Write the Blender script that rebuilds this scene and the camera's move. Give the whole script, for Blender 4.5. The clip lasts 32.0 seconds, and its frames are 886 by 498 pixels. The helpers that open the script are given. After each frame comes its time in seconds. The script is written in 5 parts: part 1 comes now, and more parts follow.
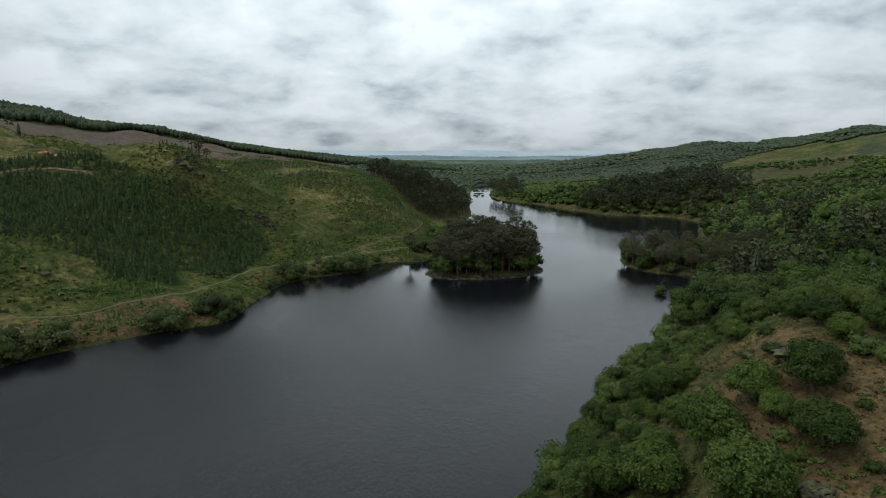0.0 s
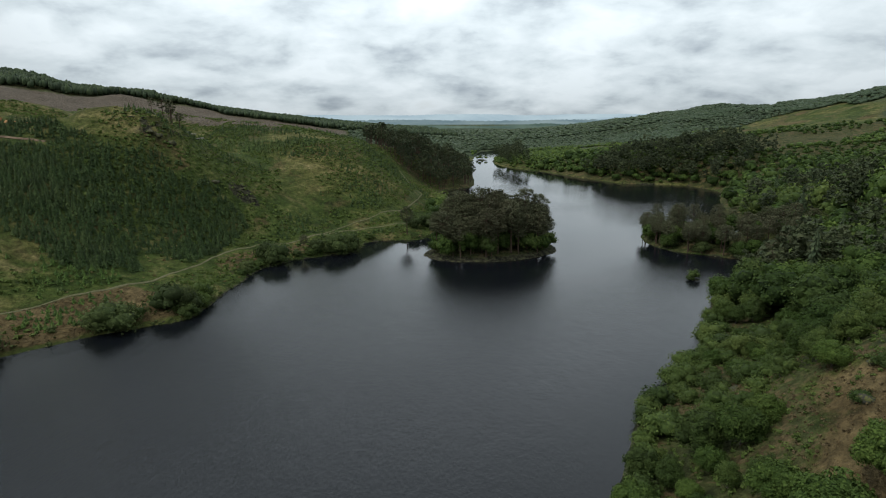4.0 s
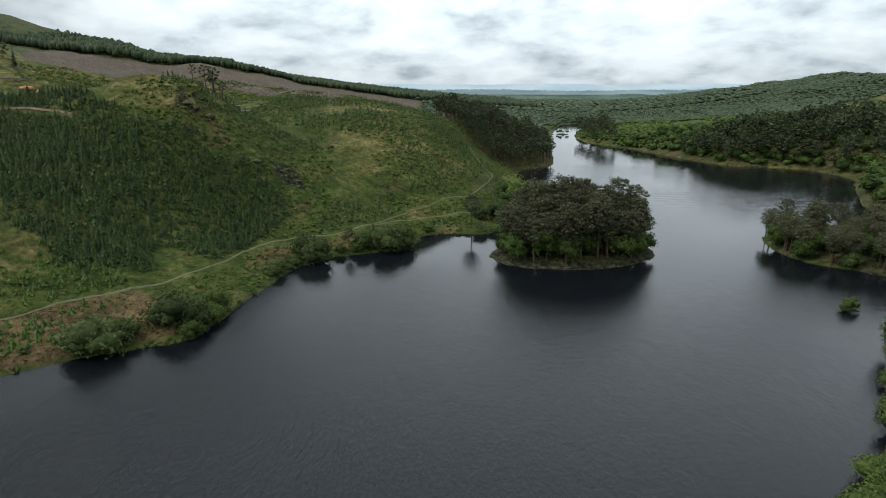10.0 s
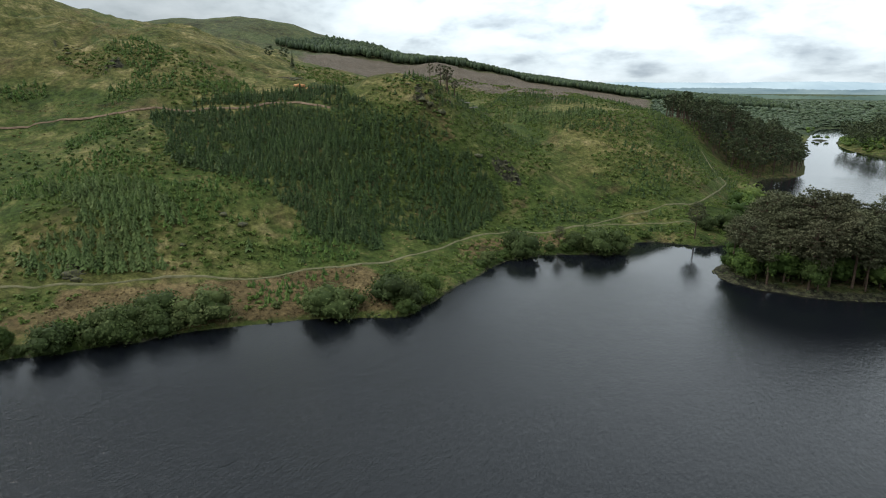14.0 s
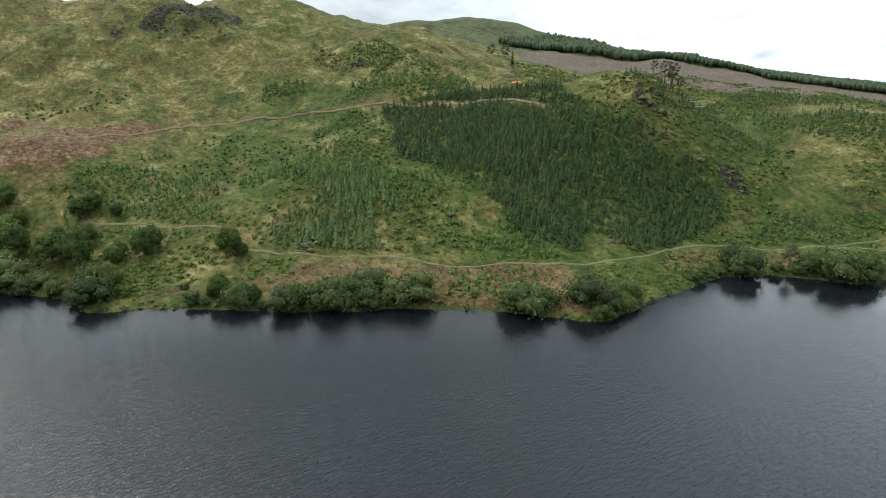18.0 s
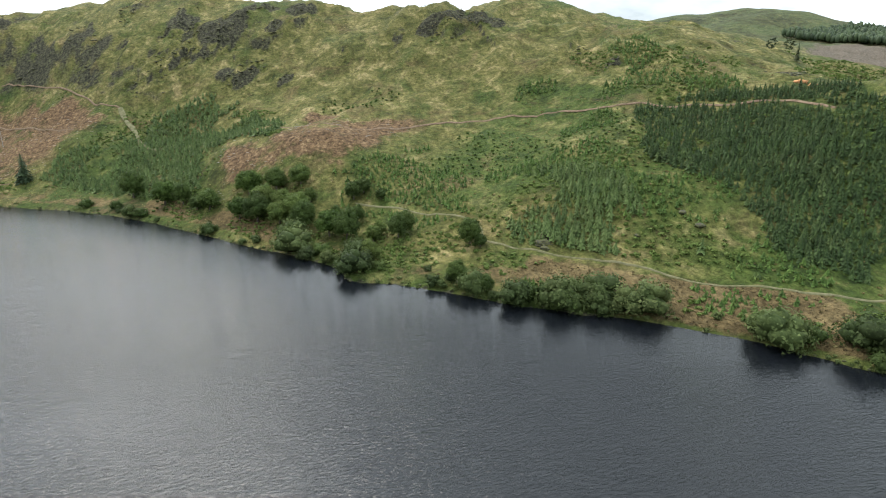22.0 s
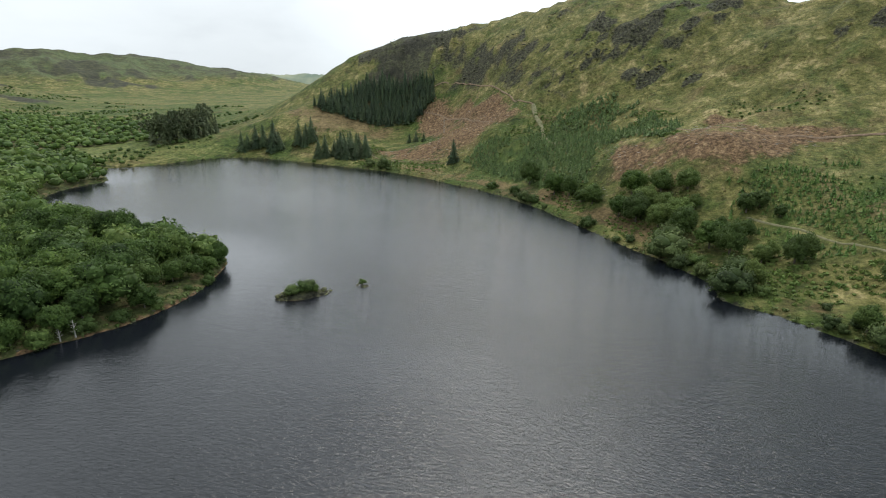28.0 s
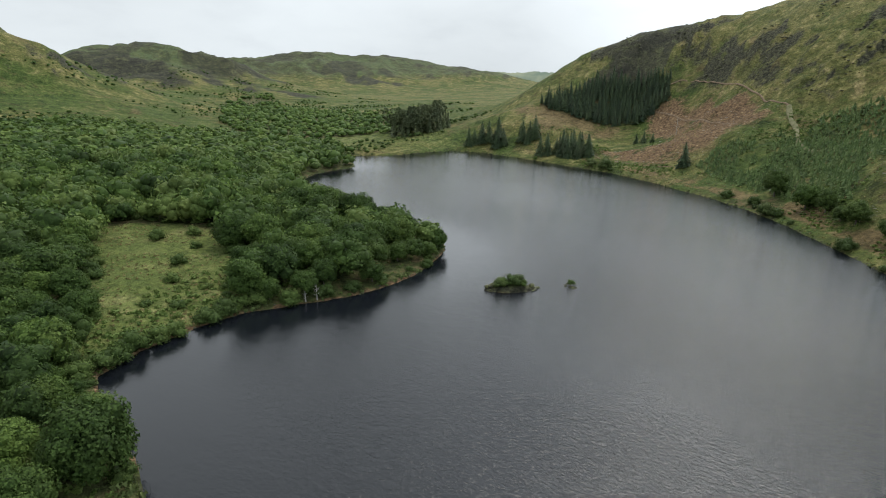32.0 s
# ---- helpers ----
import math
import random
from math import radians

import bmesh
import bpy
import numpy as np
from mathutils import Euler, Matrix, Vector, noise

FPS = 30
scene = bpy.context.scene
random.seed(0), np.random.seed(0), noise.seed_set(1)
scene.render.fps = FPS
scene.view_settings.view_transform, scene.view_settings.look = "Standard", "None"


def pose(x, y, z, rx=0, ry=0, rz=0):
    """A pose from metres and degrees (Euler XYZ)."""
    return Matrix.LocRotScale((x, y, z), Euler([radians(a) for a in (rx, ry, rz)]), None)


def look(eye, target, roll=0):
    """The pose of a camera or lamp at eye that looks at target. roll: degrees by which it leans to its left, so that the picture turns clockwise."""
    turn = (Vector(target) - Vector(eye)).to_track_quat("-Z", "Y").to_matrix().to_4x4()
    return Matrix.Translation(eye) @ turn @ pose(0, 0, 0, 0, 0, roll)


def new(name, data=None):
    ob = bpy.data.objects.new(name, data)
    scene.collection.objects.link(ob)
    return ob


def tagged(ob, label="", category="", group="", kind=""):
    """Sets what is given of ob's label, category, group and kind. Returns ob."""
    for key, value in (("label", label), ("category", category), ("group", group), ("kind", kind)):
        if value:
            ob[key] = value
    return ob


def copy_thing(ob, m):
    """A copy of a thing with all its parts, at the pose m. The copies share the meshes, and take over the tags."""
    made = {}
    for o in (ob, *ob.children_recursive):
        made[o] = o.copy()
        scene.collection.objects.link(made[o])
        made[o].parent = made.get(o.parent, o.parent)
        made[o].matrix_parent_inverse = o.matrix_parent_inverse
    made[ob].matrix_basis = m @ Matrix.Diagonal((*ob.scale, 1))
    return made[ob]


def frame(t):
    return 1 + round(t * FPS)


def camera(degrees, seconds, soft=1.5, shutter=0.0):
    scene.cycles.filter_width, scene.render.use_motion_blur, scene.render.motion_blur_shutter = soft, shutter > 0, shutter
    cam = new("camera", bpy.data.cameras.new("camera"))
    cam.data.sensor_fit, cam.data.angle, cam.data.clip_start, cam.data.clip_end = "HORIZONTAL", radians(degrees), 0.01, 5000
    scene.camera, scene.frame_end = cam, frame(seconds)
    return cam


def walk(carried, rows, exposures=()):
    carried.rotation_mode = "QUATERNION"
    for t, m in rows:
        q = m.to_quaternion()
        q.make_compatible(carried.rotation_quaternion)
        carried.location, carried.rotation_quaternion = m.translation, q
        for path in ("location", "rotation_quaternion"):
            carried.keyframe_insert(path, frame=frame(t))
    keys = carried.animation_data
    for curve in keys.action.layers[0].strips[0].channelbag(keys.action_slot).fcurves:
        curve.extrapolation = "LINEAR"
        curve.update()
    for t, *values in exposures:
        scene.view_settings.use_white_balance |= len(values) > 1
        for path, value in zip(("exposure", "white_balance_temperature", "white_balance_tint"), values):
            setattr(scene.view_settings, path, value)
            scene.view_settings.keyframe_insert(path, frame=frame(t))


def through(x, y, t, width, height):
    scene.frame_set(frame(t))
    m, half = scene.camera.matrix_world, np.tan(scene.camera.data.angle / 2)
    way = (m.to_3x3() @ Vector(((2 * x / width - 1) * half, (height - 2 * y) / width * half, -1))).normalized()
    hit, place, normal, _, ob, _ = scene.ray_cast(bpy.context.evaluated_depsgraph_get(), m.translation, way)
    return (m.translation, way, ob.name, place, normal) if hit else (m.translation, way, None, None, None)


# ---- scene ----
cam = camera(74.86, 32.0, 1.05)
PATH = [
    (0.0, look((-1.14, -53.90, 41.88), (-1.14, 44.71, 25.28), 0.07)),
    (1.0, look((-1.06, -48.15, 42.12), (-1.10, 50.46, 25.50), -0.08)),
    (2.0, look((-1.07, -42.48, 42.17), (-1.15, 56.11, 25.48), -0.30)),
    (2.5, look((-1.09, -39.68, 42.11), (-1.21, 58.90, 25.34), -0.30)),
    (3.0, look((-1.07, -36.88, 41.99), (-1.21, 61.46, 23.83), -0.13)),
    (3.5, look((-1.01, -34.04, 41.89), (-1.20, 63.89, 21.64), -0.09)),
    (4.0, look((-0.87, -31.19, 41.81), (-1.18, 66.27, 19.38), -0.15)),
    (4.5, look((-0.70, -28.30, 41.81), (-1.14, 68.67, 17.36), -0.15)),
    (6.5, look((0.10, -16.61, 42.02), (-0.66, 79.58, 14.69), -0.08)),
    (7.0, look((0.27, -13.79, 42.08), (-0.57, 82.42, 14.81), -0.08)),
    (7.5, look((0.37, -11.11, 42.14), (-0.51, 85.11, 14.91), -0.05)),
    (8.0, look((0.39, -8.52, 42.17), (-0.94, 87.71, 15.01), -0.07)),
    (8.5, look((0.34, -5.96, 42.18), (-2.20, 90.26, 15.04), -0.08)),
    (9.0, look((0.22, -3.50, 42.15), (-4.31, 92.66, 15.05), -0.04)),
    (9.5, look((0.09, -1.38, 42.07), (-7.85, 94.54, 14.92), -0.05)),
    (10.0, look((0.00, 0.00, 42.00), (-12.93, 95.35, 14.78), 0.00)),
    (10.5, look((0.00, 0.00, 42.00), (-17.92, 94.54, 14.77), -0.05)),
    (11.0, look((0.00, 0.00, 42.00), (-22.88, 93.45, 14.72), -0.06)),
    (12.0, look((0.00, 0.00, 42.00), (-32.32, 90.58, 14.61), 0.02)),
    (12.5, look((0.00, 0.00, 42.00), (-36.74, 88.87, 14.56), -0.03)),
    (13.0, look((0.00, 0.00, 42.00), (-40.68, 87.13, 14.54), -0.00)),
    (13.5, look((0.00, 0.00, 42.00), (-43.87, 85.54, 14.46), -0.03)),
    (14.0, look((0.00, 0.00, 42.00), (-46.61, 84.08, 14.47), 0.03)),
    (14.5, look((0.00, 0.00, 42.00), (-49.99, 82.10, 14.41), 0.01)),
    (16.5, look((0.00, 0.00, 42.00), (-62.91, 72.57, 14.16), -0.01)),
    (17.0, look((0.00, 0.00, 42.00), (-66.31, 69.47, 14.13), 0.03)),
    (18.0, look((0.00, 0.00, 42.00), (-72.91, 62.47, 14.05), 0.08)),
    (19.0, look((0.00, 0.00, 42.00), (-78.81, 54.83, 14.02), 0.03)),
    (20.0, look((0.00, 0.00, 42.00), (-83.90, 46.65, 14.01), -0.10)),
    (21.0, look((0.00, 0.00, 42.00), (-88.34, 37.58, 13.98), -0.11)),
    (22.0, look((0.00, 0.00, 42.00), (-91.88, 27.79, 13.98), -0.19)),
    (23.0, look((0.00, 0.00, 42.00), (-94.34, 17.79, 14.00), -0.20)),
    (24.0, look((0.00, 0.00, 42.00), (-95.69, 7.63, 13.98), -0.15)),
    (25.0, look((0.00, 0.00, 42.00), (-95.96, -2.71, 14.01), -0.13)),
    (25.5, look((0.00, 0.00, 42.00), (-95.68, -7.93, 14.03), -0.11)),
    (27.5, look((0.00, 0.00, 42.00), (-91.77, -28.25, 14.05), -0.06)),
    (28.0, look((0.00, 0.00, 42.00), (-90.10, -33.16, 14.04), -0.02)),
    (29.0, look((0.00, 0.00, 42.00), (-86.02, -42.62, 14.00), -0.00)),
    (30.0, look((0.00, 0.00, 42.00), (-80.94, -51.57, 13.91), -0.08)),
    (30.5, look((0.00, 0.00, 42.00), (-78.56, -55.10, 13.85), -0.04)),
    (31.0, look((0.00, 0.00, 42.00), (-76.57, -57.82, 13.83), -0.09)),
    (31.5, look((0.00, 0.00, 42.00), (-74.11, -60.92, 13.78), -0.09)),
    (32.0, look((0.00, 0.00, 42.00), (-71.55, -63.90, 13.76), -0.13)),
]
EXPOSURES = [(0,-0.26),(7,0.13),(10,0.21),(13,0.38),(16.5,0.66),(19,1.08),(22,1.24),(23,1.27),(25,1.13),(28,0.8),(32,0.66)]
walk(cam, PATH, EXPOSURES)

# ---- sky and light: broken cloud over a bright overcast ----
SUN_AZ, SUN_EL = 106, 57  # degrees from +y towards -x, and above the horizon
world = bpy.data.worlds.new("sky")
scene.world = world
world.use_nodes = True
wn, wl = world.node_tree.nodes, world.node_tree.links
wn.clear()


def wnode(kind, **values):
    n = wn.new(kind)
    for key, value in values.items():
        n.inputs[key].default_value = value
    return n


sky = wn.new("ShaderNodeTexSky")
sky.sky_type, sky.sun_disc = "NISHITA", False
sky.sun_elevation, sky.sun_rotation = radians(SUN_EL), radians(-SUN_AZ)
where = wn.new("ShaderNodeTexCoord")
parts_xyz = wn.new("ShaderNodeSeparateXYZ")
wl.new(where.outputs["Generated"], parts_xyz.inputs[0])


def wmath(op, a, b=None, c=None):
    n = wn.new("ShaderNodeMath")
    n.operation = op
    for i, v in enumerate((a, b, c)):
        if v is None:
            continue
        if isinstance(v, (int, float)):
            n.inputs[i].default_value = v
        else:
            wl.new(v, n.inputs[i])
    return n.outputs[0]


# a flat sheet of cloud seen from below
lift = wmath("ADD", wmath("MAXIMUM", parts_xyz.outputs["Z"], 0.0), 0.34)
sheet = wn.new("ShaderNodeCombineXYZ")
wl.new(wmath("DIVIDE", parts_xyz.outputs["X"], lift), sheet.inputs[0])
wl.new(wmath("DIVIDE", parts_xyz.outputs["Y"], lift), sheet.inputs[1])


def cloud_noise(scale, detail, rough, warp):
    n = wnode("ShaderNodeTexNoise", Scale=scale, Detail=detail, Roughness=rough, Distortion=warp)
    wl.new(sheet.outputs[0], n.inputs["Vector"])
    return n.outputs["Fac"]


clumps = cloud_noise(3.0, 6.0, 0.52, 0.2)
streaks = cloud_noise(7.0, 4.0, 0.55, 0.1)
thick = wmath("ADD", wmath("MULTIPLY", clumps, 0.75), wmath("MULTIPLY", streaks, 0.25))
ramp = wn.new("ShaderNodeValToRGB")
ramp.color_ramp.elements[0].position, ramp.color_ramp.elements[0].color = 0.40, (0.83, 0.92, 0.97, 1)
ramp.color_ramp.elements[1].position, ramp.color_ramp.elements[1].color = 0.66, (0.41, 0.48, 0.54, 1)
mid = ramp.color_ramp.elements.new(0.53)
mid.color = (0.67, 0.76, 0.81, 1)
wl.new(thick, ramp.inputs["Fac"])
# thinner cloud overhead, low in the north and south, and where the sun stands behind it
north = wmath("ADD", wmath("MULTIPLY", wmath("MAXIMUM", parts_xyz.outputs["Y"], 0.0), 0.32), wmath("MULTIPLY", wmath("MAXIMUM", wmath("MULTIPLY", parts_xyz.outputs["Y"], -1.0), 0.0), 0.16))
overhead = wn.new("ShaderNodeMapRange")
overhead.interpolation_type = "SMOOTHSTEP"
overhead.inputs["From Min"].default_value, overhead.inputs["From Max"].default_value = 0.08, 0.6
overhead.inputs["To Min"].default_value, overhead.inputs["To Max"].default_value = 0.44, 1.0
wl.new(parts_xyz.outputs["Z"], overhead.inputs["Value"])
toward = wn.new("ShaderNodeVectorMath")
toward.operation = "DOT_PRODUCT"
BRIGHT_AZ, BRIGHT_EL = 97, 17  # a bright break low in the cloud
toward.inputs[1].default_value = (-math.sin(radians(BRIGHT_AZ)) * math.cos(radians(BRIGHT_EL)), math.cos(radians(BRIGHT_AZ)) * math.cos(radians(BRIGHT_EL)), math.sin(radians(BRIGHT_EL)))
wl.new(where.outputs["Generated"], toward.inputs[0])
veiled_sun = wmath("MULTIPLY", wmath("POWER", wmath("MAXIMUM", toward.outputs["Value"], 0.0), 7.0), 1.85)
high_north = wmath("MULTIPLY", wmath("MULTIPLY", wmath("MAXIMUM", parts_xyz.outputs["Y"], 0.0), wmath("MULTIPLY", wmath("MAXIMUM", parts_xyz.outputs["Z"], 0.0), wmath("POWER", wmath("SUBTRACT", 1.0, wmath("MAXIMUM", parts_xyz.outputs["Z"], 0.0)), 3.0))), 5.0)
glow = wmath("ADD", wmath("ADD", overhead.outputs["Result"], wmath("ADD", north, high_north)), veiled_sun)
# the low cloud is duller over the western hills
dull = wn.new("ShaderNodeMapRange")
dull.interpolation_type = "SMOOTHSTEP"
dull.inputs["From Min"].default_value, dull.inputs["From Max"].default_value = 0.10, 0.30
dull.inputs["To Min"].default_value, dull.inputs["To Max"].default_value = 0.54, 0.0
wl.new(parts_xyz.outputs["Z"], dull.inputs["Value"])
westward = wn.new("ShaderNodeMapRange")
westward.interpolation_type = "SMOOTHSTEP"
westward.inputs["From Min"].default_value, westward.inputs["From Max"].default_value = 0.50, 0.88
wl.new(wmath("MULTIPLY", parts_xyz.outputs["X"], -1.0), westward.inputs["Value"])
glow = wmath("MULTIPLY", glow, wmath("SUBTRACT", 1.0, wmath("MULTIPLY", dull.outputs["Result"], westward.outputs["Result"])))
cloud = wnode("ShaderNodeBackground")
# the cloud closes into an even sheet towards the south
even = wn.new("ShaderNodeMapRange")
even.inputs["From Min"].default_value, even.inputs["From Max"].default_value = -0.4, 0.45
even.inputs["To Min"].default_value, even.inputs["To Max"].default_value = 0.85, 0.0
wl.new(parts_xyz.outputs["Y"], even.inputs["Value"])
smooth_cloud = wn.new("ShaderNodeMix")
smooth_cloud.data_type = "RGBA"
smooth_cloud.inputs[7].default_value = (0.84, 0.90, 0.94, 1)
wl.new(even.outputs["Result"], smooth_cloud.inputs[0])
wl.new(ramp.outputs["Color"], smooth_cloud.inputs[6])
wl.new(smooth_cloud.outputs[2], cloud.inputs["Color"])
wl.new(glow, cloud.inputs["Strength"])
clear = wnode("ShaderNodeBackground", Strength=0.09)
wl.new(sky.outputs["Color"], clear.inputs["Color"])
gap = wn.new("ShaderNodeMapRange")
gap.inputs["From Min"].default_value, gap.inputs["From Max"].default_value = 0.26, 0.36
gap.inputs["To Min"].default_value, gap.inputs["To Max"].default_value = 0.85, 1.0
wl.new(thick, gap.inputs["Value"])
blend = wn.new("ShaderNodeMixShader")
wl.new(gap.outputs["Result"], blend.inputs["Fac"])
wl.new(clear.outputs[0], blend.inputs[1])
wl.new(cloud.outputs[0], blend.inputs[2])
wout = wn.new("ShaderNodeOutputWorld")
wl.new(blend.outputs[0], wout.inputs["Surface"])

sun = new("sun", bpy.data.lights.new("sun", "SUN"))
sun.data.energy, sun.data.angle, sun.data.color = 1.5, radians(18), (1.0, 0.95, 0.86)
sun.matrix_world = look((0, 0, 400), (400 * math.sin(radians(SUN_AZ)), -400 * math.cos(radians(SUN_AZ)), 400 - 400 * math.tan(radians(SUN_EL))))

# ---- materials ----
def material(name, roughness=0.9, specular=0.2):
    m = bpy.data.materials.new(name)
    m.use_nodes = True
    b = m.node_tree.nodes["Principled BSDF"]
    b.inputs["Roughness"].default_value = roughness
    b.inputs["Specular IOR Level"].default_value = specular
    return m, m.node_tree.nodes, m.node_tree.links, b


def noise_node(nodes, links, coord, scale, detail=4.0, rough=0.55, warp=0.0):
    n = nodes.new("ShaderNodeTexNoise")
    n.inputs["Scale"].default_value, n.inputs["Detail"].default_value = scale, detail
    n.inputs["Roughness"].default_value, n.inputs["Distortion"].default_value = rough, warp
    links.new(coord, n.inputs["Vector"])
    return n.outputs["Fac"]


def ramp_node(nodes, links, fac, stops):
    r = nodes.new("ShaderNodeValToRGB")
    el = r.color_ramp.elements
    while len(el) < len(stops):
        el.new(0.5)
    for e, (at, colour) in zip(el, stops):
        e.position, e.color = at, (*colour, 1)
    links.new(fac, r.inputs["Fac"])
    return r.outputs["Color"]


def mix_node(nodes, links, fac, a, b, mode="MIX"):
    n = nodes.new("ShaderNodeMix")
    n.data_type, n.blend_type = "RGBA", mode
    for value, socket in ((fac, n.inputs[0]), (a, n.inputs[6]), (b, n.inputs[7])):
        if isinstance(value, (int, float)):
            socket.default_value = value
        elif isinstance(value, tuple):
            socket.default_value = (*value, 1)
        else:
            links.new(value, socket)
    return n.outputs[2]


def math_node(nodes, links, op, a, b=0.0, clamp=False):
    n = nodes.new("ShaderNodeMath")
    n.operation, n.use_clamp = op, clamp
    for value, socket in ((a, n.inputs[0]), (b, n.inputs[1])):
        if isinstance(value, (int, float)):
            socket.default_value = value
        else:
            links.new(value, socket)
    return n.outputs[0]


def bump_node(nodes, links, bsdf, height, strength, distance):
    n = nodes.new("ShaderNodeBump")
    n.inputs["Strength"].default_value, n.inputs["Distance"].default_value = strength, distance
    links.new(height, n.inputs["Height"])
    links.new(n.outputs[0], bsdf.inputs["Normal"])


def attribute(nodes, name):
    n = nodes.new("ShaderNodeAttribute")
    n.attribute_name = name
    return n.outputs["Fac"]


def leaf_material(name, dark, mid, light, spread=0.5, through=0.22, grain=2.3, relief=0.28, olive=0.35):
    """Leaves: a tone for each tree, for each clump (with any painted shade) and for each leaf, with leafy grain and
    relief.
    """
    m, n, l, b = material(name, 0.7, 0.12)
    info = n.new("ShaderNodeObjectInfo")
    geo = n.new("ShaderNodeNewGeometry")
    tone = attribute(n, "tone")
    place = geo.outputs["Position"]
    leafy = noise_node(n, l, place, grain, 5, 0.72)
    fine = math_node(n, l, "ADD", math_node(n, l, "MULTIPLY", geo.outputs["Random Per Island"], 0.20), math_node(n, l, "MULTIPLY", math_node(n, l, "SUBTRACT", leafy, 0.44), 0.9))
    whole = math_node(n, l, "MULTIPLY", info.outputs["Random"], spread)
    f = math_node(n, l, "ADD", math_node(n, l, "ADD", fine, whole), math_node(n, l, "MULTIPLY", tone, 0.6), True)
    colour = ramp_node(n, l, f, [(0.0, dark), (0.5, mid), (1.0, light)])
    kind = ramp_node(n, l, noise_node(n, l, place, 0.11, 3, 0.6), [(0.46, (0, 0, 0)), (0.62, (1, 1, 1))])
    greyer = mix_node(n, l, olive, colour, mix_node(n, l, 1.0, colour, (1.12, 0.90, 1.05), "MULTIPLY"))
    colour = mix_node(n, l, kind, colour, greyer)
    bump_node(n, l, b, leafy, 0.55, relief)
    l.new(colour, b.inputs["Base Color"])
    if through:
        t = n.new("ShaderNodeBsdfTranslucent")
        l.new(colour, t.inputs["Color"])
        mixed = n.new("ShaderNodeMixShader")
        mixed.inputs[0].default_value = through
        l.new(b.outputs[0], mixed.inputs[1])
        l.new(t.outputs[0], mixed.inputs[2])
        l.new(mixed.outputs[0], n["Material Output"].inputs["Surface"])
    return m


OAK_LEAF = leaf_material("oak_leaf", (0.015, 0.030, 0.008), (0.045, 0.079, 0.017), (0.108, 0.160, 0.034))
BIRCH_LEAF = leaf_material("birch_leaf", (0.022, 0.038, 0.011), (0.054, 0.086, 0.021), (0.116, 0.158, 0.040))
WILLOW_LEAF = leaf_material("willow_leaf", (0.021, 0.034, 0.012), (0.050, 0.074, 0.023), (0.105, 0.136, 0.046))
PINE_NEEDLE = leaf_material("pine_needle", (0.034, 0.039, 0.021), (0.073, 0.080, 0.042), (0.120, 0.127, 0.068), through=0.1, spread=0.3, grain=2.6)
DARK_PINE = leaf_material("dark_pine_needle", (0.026, 0.038, 0.022), (0.053, 0.069, 0.032), (0.090, 0.109, 0.048), through=0.1, spread=0.3, grain=2.6)
SPRUCE_NEEDLE = leaf_material("spruce_needle", (0.022, 0.036, 0.023), (0.045, 0.068, 0.032), (0.080, 0.108, 0.046), through=0.1, grain=1.6, spread=0.3)
# far woods: a bluer, flatter green with some distance haze put into the colour
FAR_LEAF = leaf_material("far_leaf", (0.032, 0.050, 0.028), (0.042, 0.064, 0.035), (0.066, 0.091, 0.047), through=0.0, grain=0.5, relief=1.0)
YOUNG_NEEDLE = leaf_material("young_needle", (0.015, 0.029, 0.010), (0.036, 0.064, 0.020), (0.098, 0.142, 0.046), through=0.1, grain=3.0, relief=0.1)
FRESH_NEEDLE = leaf_material("fresh_needle", (0.022, 0.043, 0.011), (0.056, 0.102, 0.023), (0.116, 0.178, 0.042), through=0.15, grain=3.0, relief=0.1)
BRACKEN_LEAF = leaf_material("bracken_leaf", (0.024, 0.042, 0.011), (0.054, 0.090, 0.021), (0.104, 0.146, 0.038), relief=0.1)
LITTER = leaf_material("dead_bracken", (0.050, 0.038, 0.020), (0.105, 0.078, 0.040), (0.18, 0.138, 0.075), relief=0.05, olive=0.0)
HEATH_LEAF = leaf_material("heath_leaf", (0.06, 0.05, 0.022), (0.13, 0.11, 0.045), (0.23, 0.20, 0.09), relief=0.1)


def bark_material(name, a, b_):
    m, n, l, b = material(name, 0.9, 0.1)
    co = n.new("ShaderNodeTexCoord").outputs["Object"]
    f = noise_node(n, l, co, 3.0, 6, 0.6)
    l.new(ramp_node(n, l, f, [(0.3, a), (0.7, b_)]), b.inputs["Base Color"])
    bump_node(n, l, b, f, 0.6, 0.05)
    return m


OAK_BARK = bark_material("oak_bark", (0.05, 0.042, 0.034), (0.16, 0.14, 0.115))
PINE_BARK = bark_material("pine_bark", (0.040, 0.030, 0.024), (0.12, 0.082, 0.058))
DEAD_WOOD = bark_material("dead_wood", (0.16, 0.15, 0.135), (0.36, 0.34, 0.31))


def rock_material():
    m, n, l, b = material("rock", 0.85, 0.25)
    co = n.new("ShaderNodeTexCoord").outputs["Object"]
    a = noise_node(n, l, co, 0.9, 8, 0.62)
    c = noise_node(n, l, co, 3.5, 5, 0.6)
    base = ramp_node(n, l, a, [(0.3, (0.020, 0.020, 0.015)), (0.55, (0.056, 0.054, 0.040)), (0.75, (0.135, 0.130, 0.105))])
    moss = ramp_node(n, l, c, [(0.47, (0, 0, 0)), (0.57, (1, 1, 1))])
    l.new(mix_node(n, l, moss, base, (0.085, 0.09, 0.03)), b.inputs["Base Color"])
    bump_node(n, l, b, a, 0.9, 0.25)
    return m


ROCK = rock_material()


